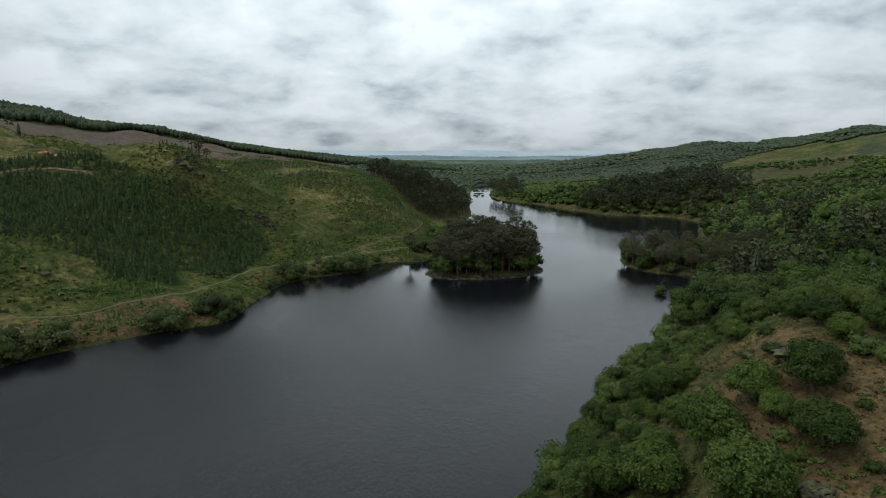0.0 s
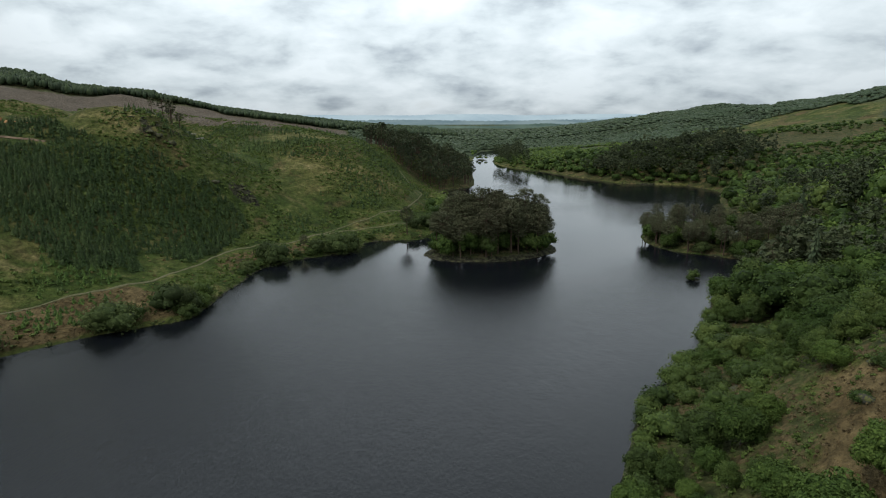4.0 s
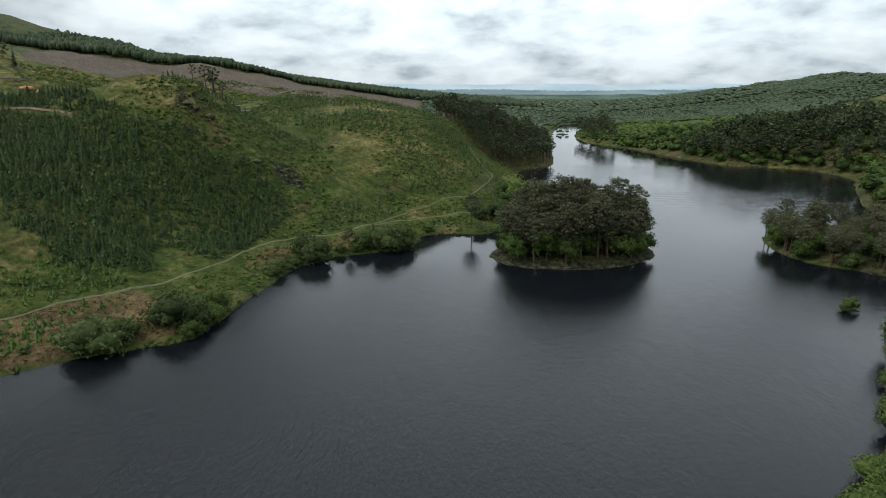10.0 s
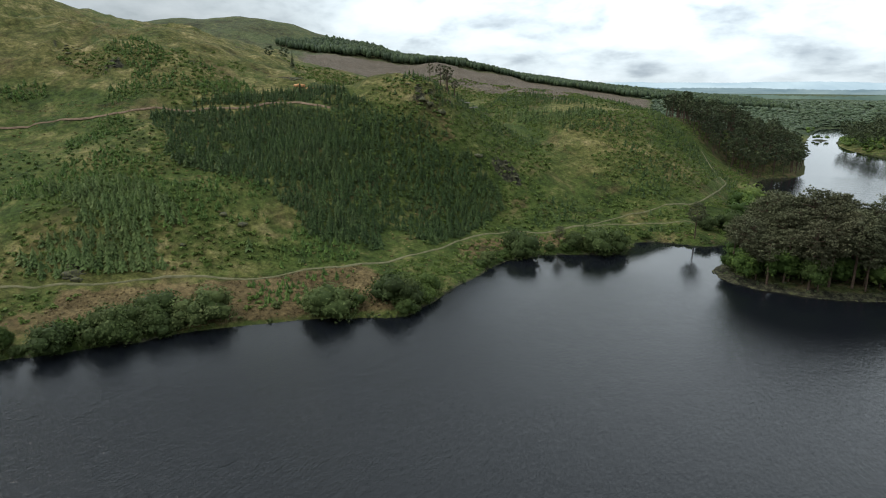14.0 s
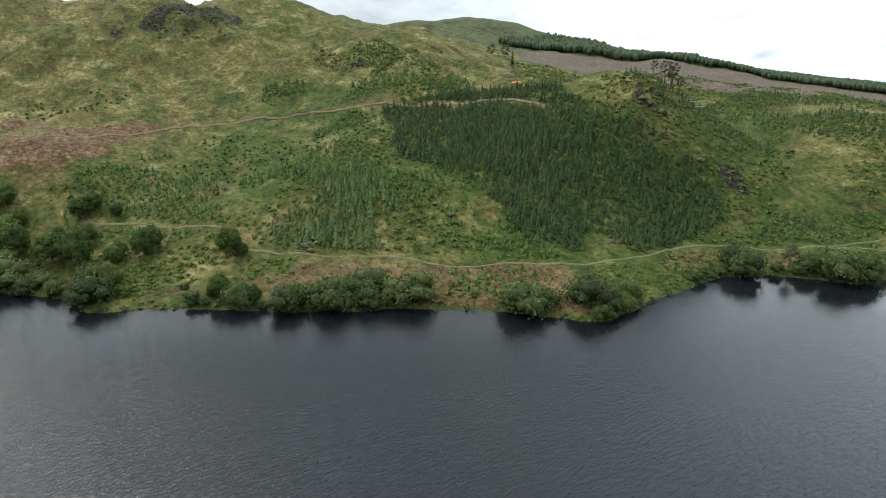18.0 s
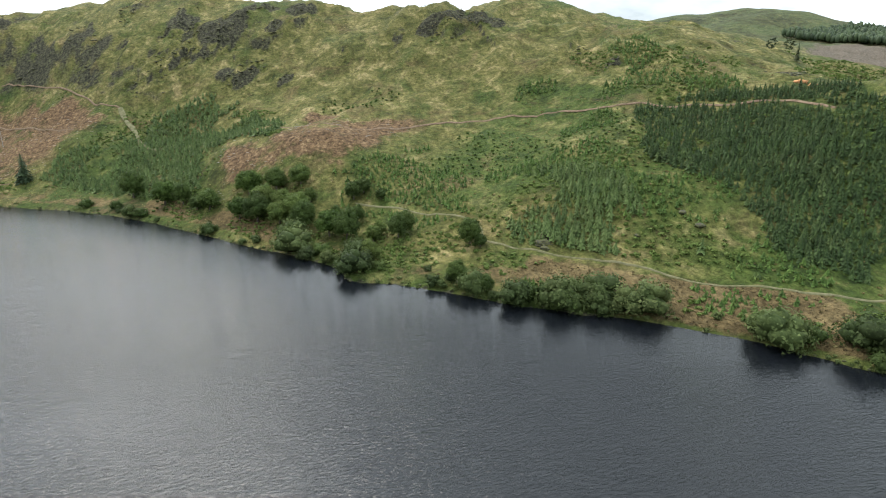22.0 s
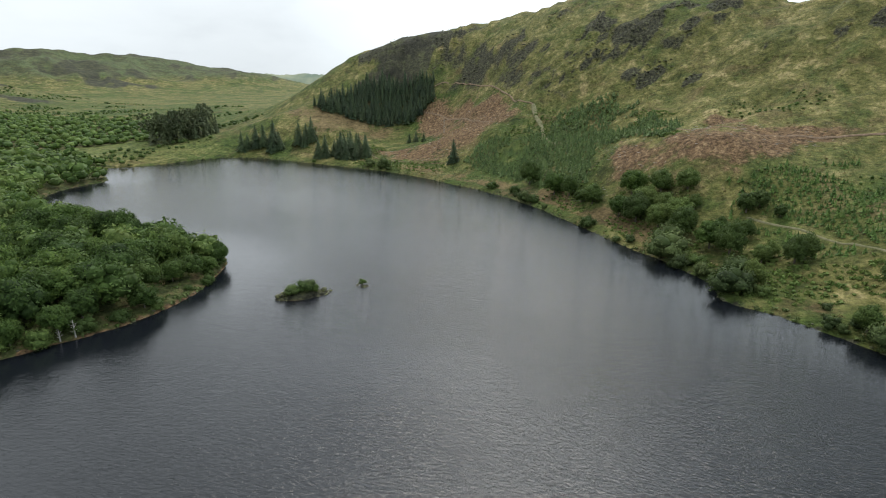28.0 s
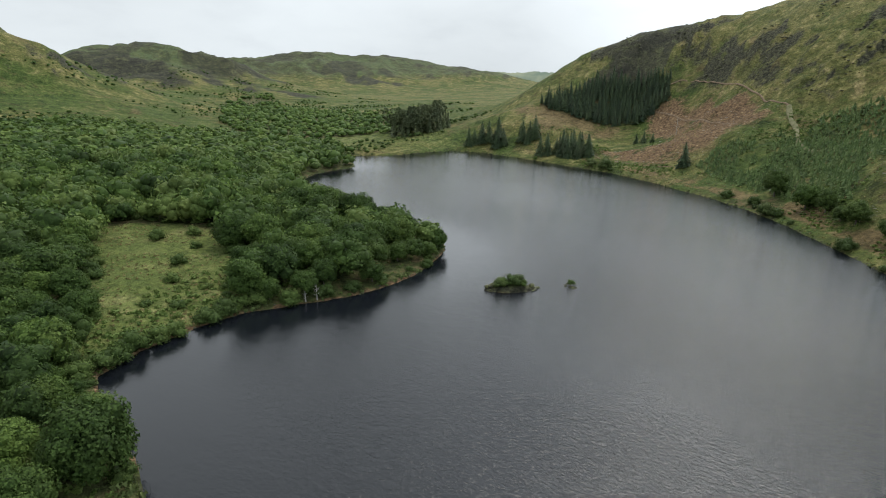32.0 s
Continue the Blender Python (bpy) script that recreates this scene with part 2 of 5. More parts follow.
def ground_material():
    m, n, l, b = material("ground", 0.95, 0.1)
    co = n.new("ShaderNodeNewGeometry").outputs["Position"]
    big = noise_node(n, l, co, 0.021, 5, 0.62, 0.6)
    patch = noise_node(n, l, co, 0.085, 7, 0.66, 0.9)
    mottle = noise_node(n, l, co, 0.28, 6, 0.7, 0.5)
    tuft = noise_node(n, l, co, 0.75, 6, 0.7)
    fine = noise_node(n, l, co, 2.8, 3, 0.6)
    slant = n.new("ShaderNodeMapping")
    slant.inputs["Rotation"].default_value = (0, 0, radians(-141.5))
    slant.inputs["Scale"].default_value = (0.22, 1.0, 1.0)
    l.new(co, slant.inputs["Vector"])
    ribs = noise_node(n, l, slant.outputs[0], 0.16, 6, 0.65, 0.6)
    # rough hill grass, from dark heather to straw
    both = math_node(n, l, "ADD", math_node(n, l, "ADD", math_node(n, l, "MULTIPLY", patch, 0.42), math_node(n, l, "MULTIPLY", mottle, 0.33)), math_node(n, l, "MULTIPLY", ribs, 0.25))
    grass = ramp_node(n, l, both, [(0.39, (0.034, 0.040, 0.012)), (0.46, (0.074, 0.078, 0.023)), (0.53, (0.130, 0.122, 0.044)), (0.60, (0.260, 0.215, 0.108))])
    green = ramp_node(n, l, both, [(0.39, (0.016, 0.028, 0.007)), (0.46, (0.038, 0.060, 0.014)), (0.53, (0.062, 0.084, 0.021)), (0.60, (0.125, 0.125, 0.046))])
    lush = math_node(n, l, "ADD", math_node(n, l, "MULTIPLY", math_node(n, l, "SUBTRACT", big, 0.49), 6.0), attribute(n, "lush"), True)
    colour = mix_node(n, l, lush, grass, green)
    brown = ramp_node(n, l, both, [(0.36, (0.048, 0.036, 0.018)), (0.48, (0.098, 0.072, 0.035)), (0.60, (0.165, 0.126, 0.064))])

    def zone(name, under, over, hard=4.0):
        w = attribute(n, name)
        edge = math_node(n, l, "ADD", w, math_node(n, l, "MULTIPLY", math_node(n, l, "SUBTRACT", mottle, 0.5), 1.3))
        return mix_node(n, l, math_node(n, l, "MULTIPLY", math_node(n, l, "SUBTRACT", edge, 0.45), hard, True), under, over)

    bracken = math_node(n, l, "MULTIPLY", math_node(n, l, "SUBTRACT", noise_node(n, l, co, 0.06, 7, 0.68, 0.9), 0.53), 8.0, True)
    colour = mix_node(n, l, math_node(n, l, "MULTIPLY", bracken, 0.7), colour, brown)
    fern = math_node(n, l, "MULTIPLY", math_node(n, l, "SUBTRACT", noise_node(n, l, co, 0.045, 8, 0.7, 1.2), 0.54), 9.0, True)
    colour = mix_node(n, l, math_node(n, l, "MULTIPLY", fern, 0.75), colour, ramp_node(n, l, mottle, [(0.36, (0.022, 0.040, 0.011)), (0.62, (0.062, 0.092, 0.022))]))
    # hill moorland; its greyer, bluer cast is distance haze put into the colour
    moor = ramp_node(n, l, math_node(n, l, "ADD", math_node(n, l, "MULTIPLY", big, 0.65), math_node(n, l, "MULTIPLY", patch, 0.35)), [(0.36, (0.018, 0.023, 0.018)), (0.46, (0.036, 0.048, 0.030)), (0.55, (0.064, 0.084, 0.044)), (0.66, (0.112, 0.126, 0.068))])
    colour = zone("moor", colour, moor, 2.0)
    meadow = ramp_node(n, l, both, [(0.36, (0.048, 0.070, 0.018)), (0.50, (0.092, 0.112, 0.032)), (0.62, (0.175, 0.172, 0.070))])
    colour = zone("meadow", colour, meadow)
    colour = zone("bracken", colour, brown)
    fell = ramp_node(n, l, math_node(n, l, "ADD", math_node(n, l, "MULTIPLY", tuft, 0.55), math_node(n, l, "MULTIPLY", mottle, 0.45)), [(0.34, (0.044, 0.028, 0.018)), (0.46, (0.098, 0.060, 0.034)), (0.56, (0.150, 0.098, 0.056)), (0.68, (0.27, 0.205, 0.125))])
    colour = zone("fell", colour, fell)
    heath = ramp_node(n, l, math_node(n, l, "ADD", math_node(n, l, "MULTIPLY", both, 0.5), math_node(n, l, "MULTIPLY", tuft, 0.5)), [(0.36, (0.052, 0.044, 0.034)), (0.5, (0.104, 0.085, 0.068)), (0.64, (0.175, 0.148, 0.120))])
    colour = zone("heath", colour, heath)
    floor = ramp_node(n, l, mottle, [(0.36, (0.026, 0.034, 0.013)), (0.50, (0.060, 0.070, 0.025)), (0.60, (0.105, 0.080, 0.042))])
    colour = zone("wooded", colour, floor)
    distant = ramp_node(n, l, math_node(n, l, "ADD", math_node(n, l, "MULTIPLY", big, 0.5), math_node(n, l, "MULTIPLY", patch, 0.5)), [(0.38, (0.024, 0.038, 0.024)), (0.47, (0.040, 0.058, 0.032)), (0.55, (0.062, 0.082, 0.040)), (0.64, (0.11, 0.125, 0.055))])
    colour = zone("plain", colour, distant)
    stone = ramp_node(n, l, tuft, [(0.3, (0.014, 0.014, 0.010)), (0.46, (0.030, 0.030, 0.021)), (0.56, (0.054, 0.054, 0.034)), (0.68, (0.074, 0.082, 0.034)), (0.8, (0.115, 0.110, 0.080))])
    colour = zone("rock", colour, stone, 3.5)
    cliff = ramp_node(n, l, both, [(0.38, (0.014, 0.014, 0.012)), (0.50, (0.036, 0.036, 0.026)), (0.60, (0.075, 0.080, 0.040))])
    colour = zone("cliff", colour, cliff, 3.0)
    colour = mix_node(n, l, 0.85, colour, ramp_node(n, l, tuft, [(0.36, (0.46, 0.48, 0.46)), (0.60, (1.28, 1.26, 1.24))]), "MULTIPLY")
    colour = mix_node(n, l, 0.8, colour, ramp_node(n, l, fine, [(0.3, (0.62, 0.62, 0.62)), (0.7, (1.1, 1.1, 1.1))]), "MULTIPLY")
    colour = mix_node(n, l, 1.0, colour, (1.0, 1.0, 0.97), "MULTIPLY")
    l.new(colour, b.inputs["Base Color"])
    relief = math_node(n, l, "ADD", math_node(n, l, "ADD", math_node(n, l, "MULTIPLY", mottle, 1.6), tuft), math_node(n, l, "MULTIPLY", fine, 0.35))
    bump_node(n, l, b, relief, 0.85, 0.75)
    return m


GROUND = ground_material()


def water_material():
    m, n, l, b = material("water", 0.05, 0.5)
    b.inputs["Base Color"].default_value = (0.005, 0.006, 0.008, 1)
    b.inputs["IOR"].default_value = 1.333
    co = n.new("ShaderNodeNewGeometry").outputs["Position"]
    turn = n.new("ShaderNodeMapping")
    turn.inputs["Rotation"].default_value = (0, 0, radians(24))
    turn.inputs["Scale"].default_value = (1.0, 0.36, 1.0)
    l.new(co, turn.inputs["Vector"])
    ripple = noise_node(n, l, turn.outputs[0], 2.9, 4, 0.62, 0.4)
    swell = noise_node(n, l, turn.outputs[0], 0.55, 3, 0.5, 0.3)
    gust = attribute(n, "wind")
    height = math_node(n, l, "MULTIPLY", math_node(n, l, "ADD", ripple, math_node(n, l, "MULTIPLY", swell, 0.9)), gust)
    bump_node(n, l, b, height, 1.0, 0.21)
    return m


WATER = water_material()


def path_material(name, a, b_):
    m, n, l, b = material(name, 0.95, 0.1)
    co = n.new("ShaderNodeNewGeometry").outputs["Position"]
    f = noise_node(n, l, co, 0.8, 6, 0.65)
    l.new(ramp_node(n, l, f, [(0.3, a), (0.7, b_)]), b.inputs["Base Color"])
    bump_node(n, l, b, f, 0.5, 0.1)
    return m


GRAVEL = path_material("gravel", (0.075, 0.080, 0.036), (0.17, 0.155, 0.095))
TRACK_EARTH = path_material("track_earth", (0.070, 0.048, 0.032), (0.19, 0.138, 0.094))
ORANGE_SPOIL = path_material("orange_spoil", (0.28, 0.12, 0.05), (0.45, 0.26, 0.13))



# far land with distance haze painted in: paler, bluer colour that glows a little
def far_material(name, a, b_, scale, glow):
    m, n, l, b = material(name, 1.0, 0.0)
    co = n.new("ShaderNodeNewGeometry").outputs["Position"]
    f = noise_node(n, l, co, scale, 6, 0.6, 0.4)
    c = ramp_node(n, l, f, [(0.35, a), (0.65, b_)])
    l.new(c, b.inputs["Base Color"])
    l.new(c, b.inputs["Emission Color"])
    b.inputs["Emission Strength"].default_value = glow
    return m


# the painted haze and its glow grow from the near forest to the hills
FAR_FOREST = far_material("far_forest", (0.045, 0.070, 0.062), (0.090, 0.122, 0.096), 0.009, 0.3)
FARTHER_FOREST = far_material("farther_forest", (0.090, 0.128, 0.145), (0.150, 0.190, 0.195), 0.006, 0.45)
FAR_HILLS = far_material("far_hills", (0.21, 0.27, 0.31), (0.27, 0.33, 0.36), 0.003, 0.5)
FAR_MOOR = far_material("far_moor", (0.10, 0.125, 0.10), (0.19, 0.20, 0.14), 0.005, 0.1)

# ---- the lie of the land: shoreline, hills (x, y, height, radius), islands ----
WEST_SHORE = [
    (47, 679), (28, 552), (20, 430), (17, 325), (1, 300), (-2, 263), (6, 222), (-2, 186), (-8, 166),
    (-22, 163), (-28, 158), (-29, 146), (-40, 140), (-47, 134), (-52, 125), (-54, 103), (-54, 91), (-56, 84),
    (-68, 76), (-82, 63), (-90, 51), (-101, 39), (-113, 26), (-120, 15), (-128, 14), (-141, 6), (-158, -9),
    (-190, -34), (-212, -56), (-230, -83), (-248, -115), (-258, -150), (-268, -192), (-270, -222),
]
SOUTH_SHORE = [
    (-252, -236), (-228, -243), (-208, -258), (-187, -226), (-165, -222), (-146, -211), (-129, -192),
    (-121, -168), (-118, -142), (-112, -118), (-109, -97), (-93, -88), (-84, -86), (-71, -86), (-55, -93),
    (-46, -95), (-37, -94), (-27, -91), (-21, -84), (-18, -60), (-10, -30),
]
EAST_SHORE = [
    (2, -2), (9, 10), (17, 24), (28, 45.5), (38, 58.5), (47, 71), (58, 92), (66, 102), (80, 112), (92, 122),
    (97, 132), (85, 137), (71, 147), (67, 160), (70, 173), (82, 172), (94, 164), (105, 164), (114, 180), (118, 205), (126, 232), (143, 270), (152, 292),
    (144, 322), (111, 332), (97, 358), (72, 415), (46, 466), (49, 553), (83, 661),
]
NEAR_WEST_HILLS = [
    (-88, 308, 19.2, 130), (-31, 298, 2.8, 90), (-111, 184, -33.9, 60), (-209, 410, 21.6, 130),
    (-147, 163, 25.2, 60), (-172, 120, 9.5, 60), (-268, 155, 22.1, 80), (-222, 186, 32.6, 60),
    (-293, 101, 33.3, 70), (-223, 56, 6.0, 60), (-240, 13, 4.7, 60), (-200, -3, 16.3, 45),
    (-256, -45, -2.8, 60), (-350, 12, 33.4, 80), (-130, 75, 6.2, 45), (-105, 134, 4.2, 45),
    (-102, 228, 27.5, 70), (-106, 173, 31.2, 34), (-176, 243, 21.5, 60), (-208, 216, -20.8, 60),
    (-136, 256, -12.4, 60), (-257, 306, 2.2, 90), (-320, 288, 25.5, 90), (-352, 50, 13.8, 42),
    (-300, 88, 12.9, 36), (-125, 262, -2.5, 38), (-160, 225, 2.2, 38), (-150, 300, 8.5, 45),
]
FAR_WEST_HILLS = [
    (-152, 497, -14.6, 140), (-459, 680, 45.6, 260), (-230, 922, 13.8, 240), (-813, 813, 58.0, 300),
    (-836, 585, 87.5, 240), (-770, 985, 20.8, 260), (-535, 272, 71.2, 170), (-560, 215, 36.1, 90),
    (-640, 250, 9.2, 90), (-790, 640, -3.1, 110), (-700, 700, 17.5, 110), (-800, 760, -9.8, 100),
    (-470, 420, 22.6, 110),
]
SOUTH_HILLS = [
    (-426, -60, 71.6, 110), (-421, -129, 10.9, 90), (-401, -204, 48.3, 80), (-356, -223, -8.2, 70),
    (-341, -145, -28.7, 60), (-453, -394, 9.7, 110), (-1458, -1139, 21.8, 300), (-1227, -1515, 57.2, 300),
    (-1403, -1355, 47.5, 280), (-850, -1414, 76.9, 280), (-399, -939, 68.1, 200), (-248, -865, 11.3, 170),
    (-113, -640, 52.7, 130), (-22, -640, 30.5, 130), (-78, -290, 4.9, 90), (-240, -416, -1.3, 120),
    (230, -193, 13.2, 150), (325, -563, 83.2, 260), (846, -308, 22.3, 300), (-291, -106, 1.3, 50),
    (-287, -201, 16.2, 50), (-47, -174, 0.0, 60),
]
EAST_HILLS = [
    (246, 918, 8.1, 180), (330, 859, 14.8, 150), (432, 812, 10.3, 170), (529, 728, 30.9, 190),
    (238, 382, 16.5, 140), (527, 491, 45.0, 200), (330, 0, 12.9, 160), (583, 212, 36.2, 220),
    (142, 112, 18.0, 50), (54, 14, 16.9, 34), (62, 52, 2.5, 34), (34, 3, -0.5, 26),
    (0, 1500, 4.7, 500), (120, 208, 2.5, 60),
]
HILLS = np.array(NEAR_WEST_HILLS + FAR_WEST_HILLS + SOUTH_HILLS + EAST_HILLS, float)
# x, y, half length, half width, turn in degrees, height
ISLANDS = [(14, 148, 22, 14, 20, 2.2), (-93.9, -64.8, 5.0, 2.6, -48, 1.3), (-103.6, -56.3, 3.2, 1.2, 60, 0.5),
           (64, 114.5, 2.4, 1.8, 0, 0.6), (35, 535, 8, 5, 0, 1.0), (-107, -80, 1.2, 0.5, 30, 0.15)]


def curve_through(points, n=4, closed=True):
    """A smooth line through points, n steps between each two."""
    p, out = np.array(points, float), []
    last = len(p) if closed else len(p) - 1
    for i in range(last):
        if closed:
            a, b, c, d = p[i - 1], p[i], p[(i + 1) % len(p)], p[(i + 2) % len(p)]
        else:
            a, b, c, d = p[max(i - 1, 0)], p[i], p[i + 1], p[min(i + 2, len(p) - 1)]
        for k in range(n):
            t = k / n
            out.append(0.5 * (2 * b + (c - a) * t + (2 * a - 5 * b + 4 * c - d) * t * t + (3 * b - a - 3 * c + d) * t ** 3))
    if not closed:
        out.append(p[-1])
    return np.array(out)


def signed_distance(q, poly):
    """Metres from the outline; negative inside it."""
    best, inside = np.full(len(q), 1e18), np.zeros(len(q), bool)
    for a, b in zip(poly, np.roll(poly, -1, 0)):
        e, w = b - a, q - a
        t = np.clip((w @ e) / max(e @ e, 1e-9), 0, 1)
        off = w - t[:, None] * e
        best = np.minimum(best, (off * off).sum(1))
        if abs(b[1] - a[1]) > 1e-9:
            inside ^= ((a[1] > q[:, 1]) != (b[1] > q[:, 1])) & (q[:, 0] < e[0] * (q[:, 1] - a[1]) / e[1] + a[0])
    return np.where(inside, -1, 1) * np.sqrt(best)


def line_distance(q, line):
    best = np.full(len(q), 1e18)
    for a, b in zip(line[:-1], line[1:]):
        e, w = b - a, q - a
        t = np.clip((w @ e) / max(e @ e, 1e-9), 0, 1)
        off = w - t[:, None] * e
        best = np.minimum(best, (off * off).sum(1))
    return np.sqrt(best)


def hashed(ix, iy, seed):
    n = (ix * 374761393 + iy * 668265263 + seed * 974634777) & 0x7FFFFFFF
    n = ((n ^ (n >> 13)) * 1274126177) & 0x7FFFFFFF
    return ((n ^ (n >> 16)) & 0xFFFF) / 65535.0


def value_noise(q, size, seed):
    p = q / size
    i = np.floor(p).astype(np.int64)
    f = p - i
    f = f * f * f * (f * (f * 6 - 15) + 10)
    a, b = hashed(i[:, 0], i[:, 1], seed), hashed(i[:, 0] + 1, i[:, 1], seed)
    c, d = hashed(i[:, 0], i[:, 1] + 1, seed), hashed(i[:, 0] + 1, i[:, 1] + 1, seed)
    return (a + (b - a) * f[:, 0]) * (1 - f[:, 1]) + (c + (d - c) * f[:, 0]) * f[:, 1]


def fbm(q, size, seed, octaves=4):
    total, amp, norm = 0, 1.0, 0
    turn = np.array([[0.8, 0.6], [-0.6, 0.8]])
    for o in range(octaves):
        total, norm = total + amp * value_noise(q, size, seed + o), norm + amp
        q, size, amp = q @ turn, size * 0.5, amp * 0.5
    return total / norm * 2 - 1


def smoothstep(a, b, x):
    t = np.clip((x - a) / (b - a), 0, 1)
    return t * t * (3 - 2 * t)


LAKE = curve_through(WEST_SHORE + SOUTH_SHORE + EAST_SHORE)


def shore_distance(q):
    """Metres inland from the water's edge, islands included; negative in the loch."""
    d = signed_distance(q, LAKE)
    for x, y, a, b, turn, _ in ISLANDS:
        c, s = math.cos(math.radians(turn)), math.sin(math.radians(turn))
        w = q - (x, y)
        u, v = (w[:, 0] * c + w[:, 1] * s) / a, (w[:, 1] * c - w[:, 0] * s) / b
        d = np.maximum(d, (1 - np.hypot(u, v)) * b)
    return d + fbm(q, 7, 5, 3) * 0.9


def hill_height(q):
    h = np.zeros(len(q))
    for x, y, top, r in HILLS:
        h += top * np.exp(-((q[:, 0] - x) ** 2 + (q[:, 1] - y) ** 2) / (r * r))
    return h


def crag_weight(q, count):
    """How far each place belongs to one of the first bare crags."""
    w = np.zeros(len(q))
    for x, y, reach in CRAGS[:count]:
        w = np.maximum(w, np.exp(-((q[:, 0] - x) ** 2 + (q[:, 1] - y) ** 2) / (1.2 * reach) ** 2))
    return w


def ground_height(q, shore=None):
    q = np.asarray(q, float)
    d = shore_distance(q) if shore is None else shore
    out = np.maximum(d, 0)
    lake = signed_distance(q, LAKE)
    ramp = smoothstep(0, 1, lake / np.where(q[:, 0] < 0, 45, 28))
    far = np.hypot(q[:, 0], q[:, 1])
    hills = np.maximum(hill_height(q) * ramp, -0.8 * ramp)
    z = 1.2 * (1 - np.exp(-out / 2.5)) + 0.03 * np.minimum(out, 200) * smoothstep(-2, 2, lake) + hills
    # islands rise a little, with a rocky rim
    z += np.where(lake < 0, 1.1 * (1 - np.exp(-out / 6.0)), 0)
    # knolls, hollows and crags
    near = 1 - smoothstep(600, 1000, far)
    rough = fbm(q, 46, 21) * 3.0 * near + fbm(q, 260, 71) * 12 * smoothstep(500, 1200, far) * smoothstep(25, 80, z)
    crag = 1 - np.abs(fbm(q @ np.array([[0.9, 0.45], [-0.45, 0.9]]) * (1, 1.7), 34, 33))
    high = smoothstep(28, 65, z) * near
    rough += high * (crag ** 3 - 0.45) * 3.2
    z += rough * smoothstep(4, 40, lake) * (0.35 + 0.65 * smoothstep(6, 35, z))
    z += (fbm(q, 8, 11, 3) * 0.7 + fbm(q, 19, 15, 3) * 0.9 * smoothstep(4, 20, z)) * smoothstep(1.5, 8, out) * near
    z += fbm(q, 90, 73) * 10 * smoothstep(450, 700, far) * smoothstep(20, 50, z) * (1 - smoothstep(2200, 2600, far))
    spur = 1 - np.abs(fbm(q, 150, 74))
    z += (spur ** 2 - 0.55) * 26 * smoothstep(430, 620, far) * smoothstep(22, 60, z) * (q[:, 1] < -150) * (1 - smoothstep(1500, 2200, far))
    z = z * (1 - 0.6 * smoothstep(2300, 3000, far))
    # ribs and gullies slant across the western hill
    slant = q @ np.array([[-0.78, 0.62], [0.62, 0.78]]) * (0.24, 1.0)
    z += fbm(slant, 17, 37, 4) * 2.6 * smoothstep(12, 30, z) * near * smoothstep(-120, -190, q[:, 0])
    # bare crags stand out of the slope in steps
    craggy = crag_weight(q, 31)
    ledge = 1 - np.abs(fbm(q @ np.array([[0.9, 0.45], [-0.45, 0.9]]) * (1, 1.6), 9, 35, 3))
    z += craggy * (ledge ** 2 - 0.35) * 3.4
    return np.where(d < 0, np.maximum(-4.0, d * 0.35 - 0.12), z)

# ---- zones of the land (outlines in plan) ----
PLANTATION = [(-158, 110), (-155, 123), (-152, 133), (-149, 150), (-142, 156), (-122, 156), (-105, 152), (-92, 157), (-84, 160), (-78, 162), (-70, 160), (-65, 152), (-67, 136), (-73, 112), (-82, 101), (-90, 98), (-101, 104), (-112, 104), (-124, 99), (-136, 99), (-147, 105)]
PLANTATION_EDGE = [(-147, 56), (-147, 72), (-129, 86), (-110, 82), (-94, 86), (-83, 91), (-92, 78), (-108, 65), (-119, 54)]
CLEARFELL = [(-183, -14), (-201, -17), (-224, -17), (-222, -9), (-206, 5), (-222, 10), (-238, 14), (-234, 24), (-218, 35), (-215, 50), (-216, 64), (-205, 52), (-194, 38), (-176, 24), (-181, 14), (-188, 0), (-191, -10)]
UPPER_CLEARFELL = [(-358, -141), (-352, -120), (-336, -99), (-306, -73), (-294, -60), (-285, -66), (-270, -84), (-261, -86), (-262, -107), (-272, -141), (-287, -139), (-294, -118), (-318, -128), (-345, -147)]
SPRUCE_REGROWTH = [(-257, -85), (-270, -82), (-282, -64), (-266, -48), (-286, -46), (-288, -20), (-272, -4), (-250, -2), (-232, 8), (-208, 2), (-222, -8), (-228, -22), (-202, -22), (-204, -30), (-217, -42), (-233, -60)]
SPRUCE_BLOCK = [(-330, -213), (-365, -188), (-371, -143), (-359, -137), (-339, -146), (-332, -171)]
FELLED_HILL = [(-500, 560), (-498, 620), (-420, 635), (-404, 705), (-300, 748), (-222, 745), (-130, 760), (-95, 560), (-66, 330), (-84, 262), (-150, 270), (-250, 315), (-330, 380), (-420, 455)]
RIDGE_FOREST = [(-580, 590), (-498, 624), (-420, 637), (-404, 710), (-330, 745), (-242, 736), (-193, 738), (-141, 761), (-90, 768), (20, 800), (-30, 920), (-150, 1000), (-300, 930), (-420, 800), (-570, 690)]
EAST_HILL_FOREST = [(190, 640), (240, 560), (320, 575), (400, 570), (530, 490), (640, 700), (540, 900), (380, 960), (250, 930), (190, 800)]
OPEN_EAST = [(174, 410), (215, 480), (250, 543), (296, 618), (332, 648), (368, 636), (410, 600), (400, 520), (340, 440), (300, 372), (245, 338), (205, 334), (183, 358)]
GLEN_WOOD = [(-349, -648), (-439, -696), (-376, -575), (-361, -467), (-360, -377), (-342, -320), (-284, -304), (-248, -322), (-230, -341), (-215, -381), (-235, -449)]
SUNNY_SLOPE = [(-113, -531), (-150, -538), (-183, -520), (-211, -485), (-218, -434), (-169, -393), (-141, -457), (-95, -464), (-20, -430), (-20, -560)]
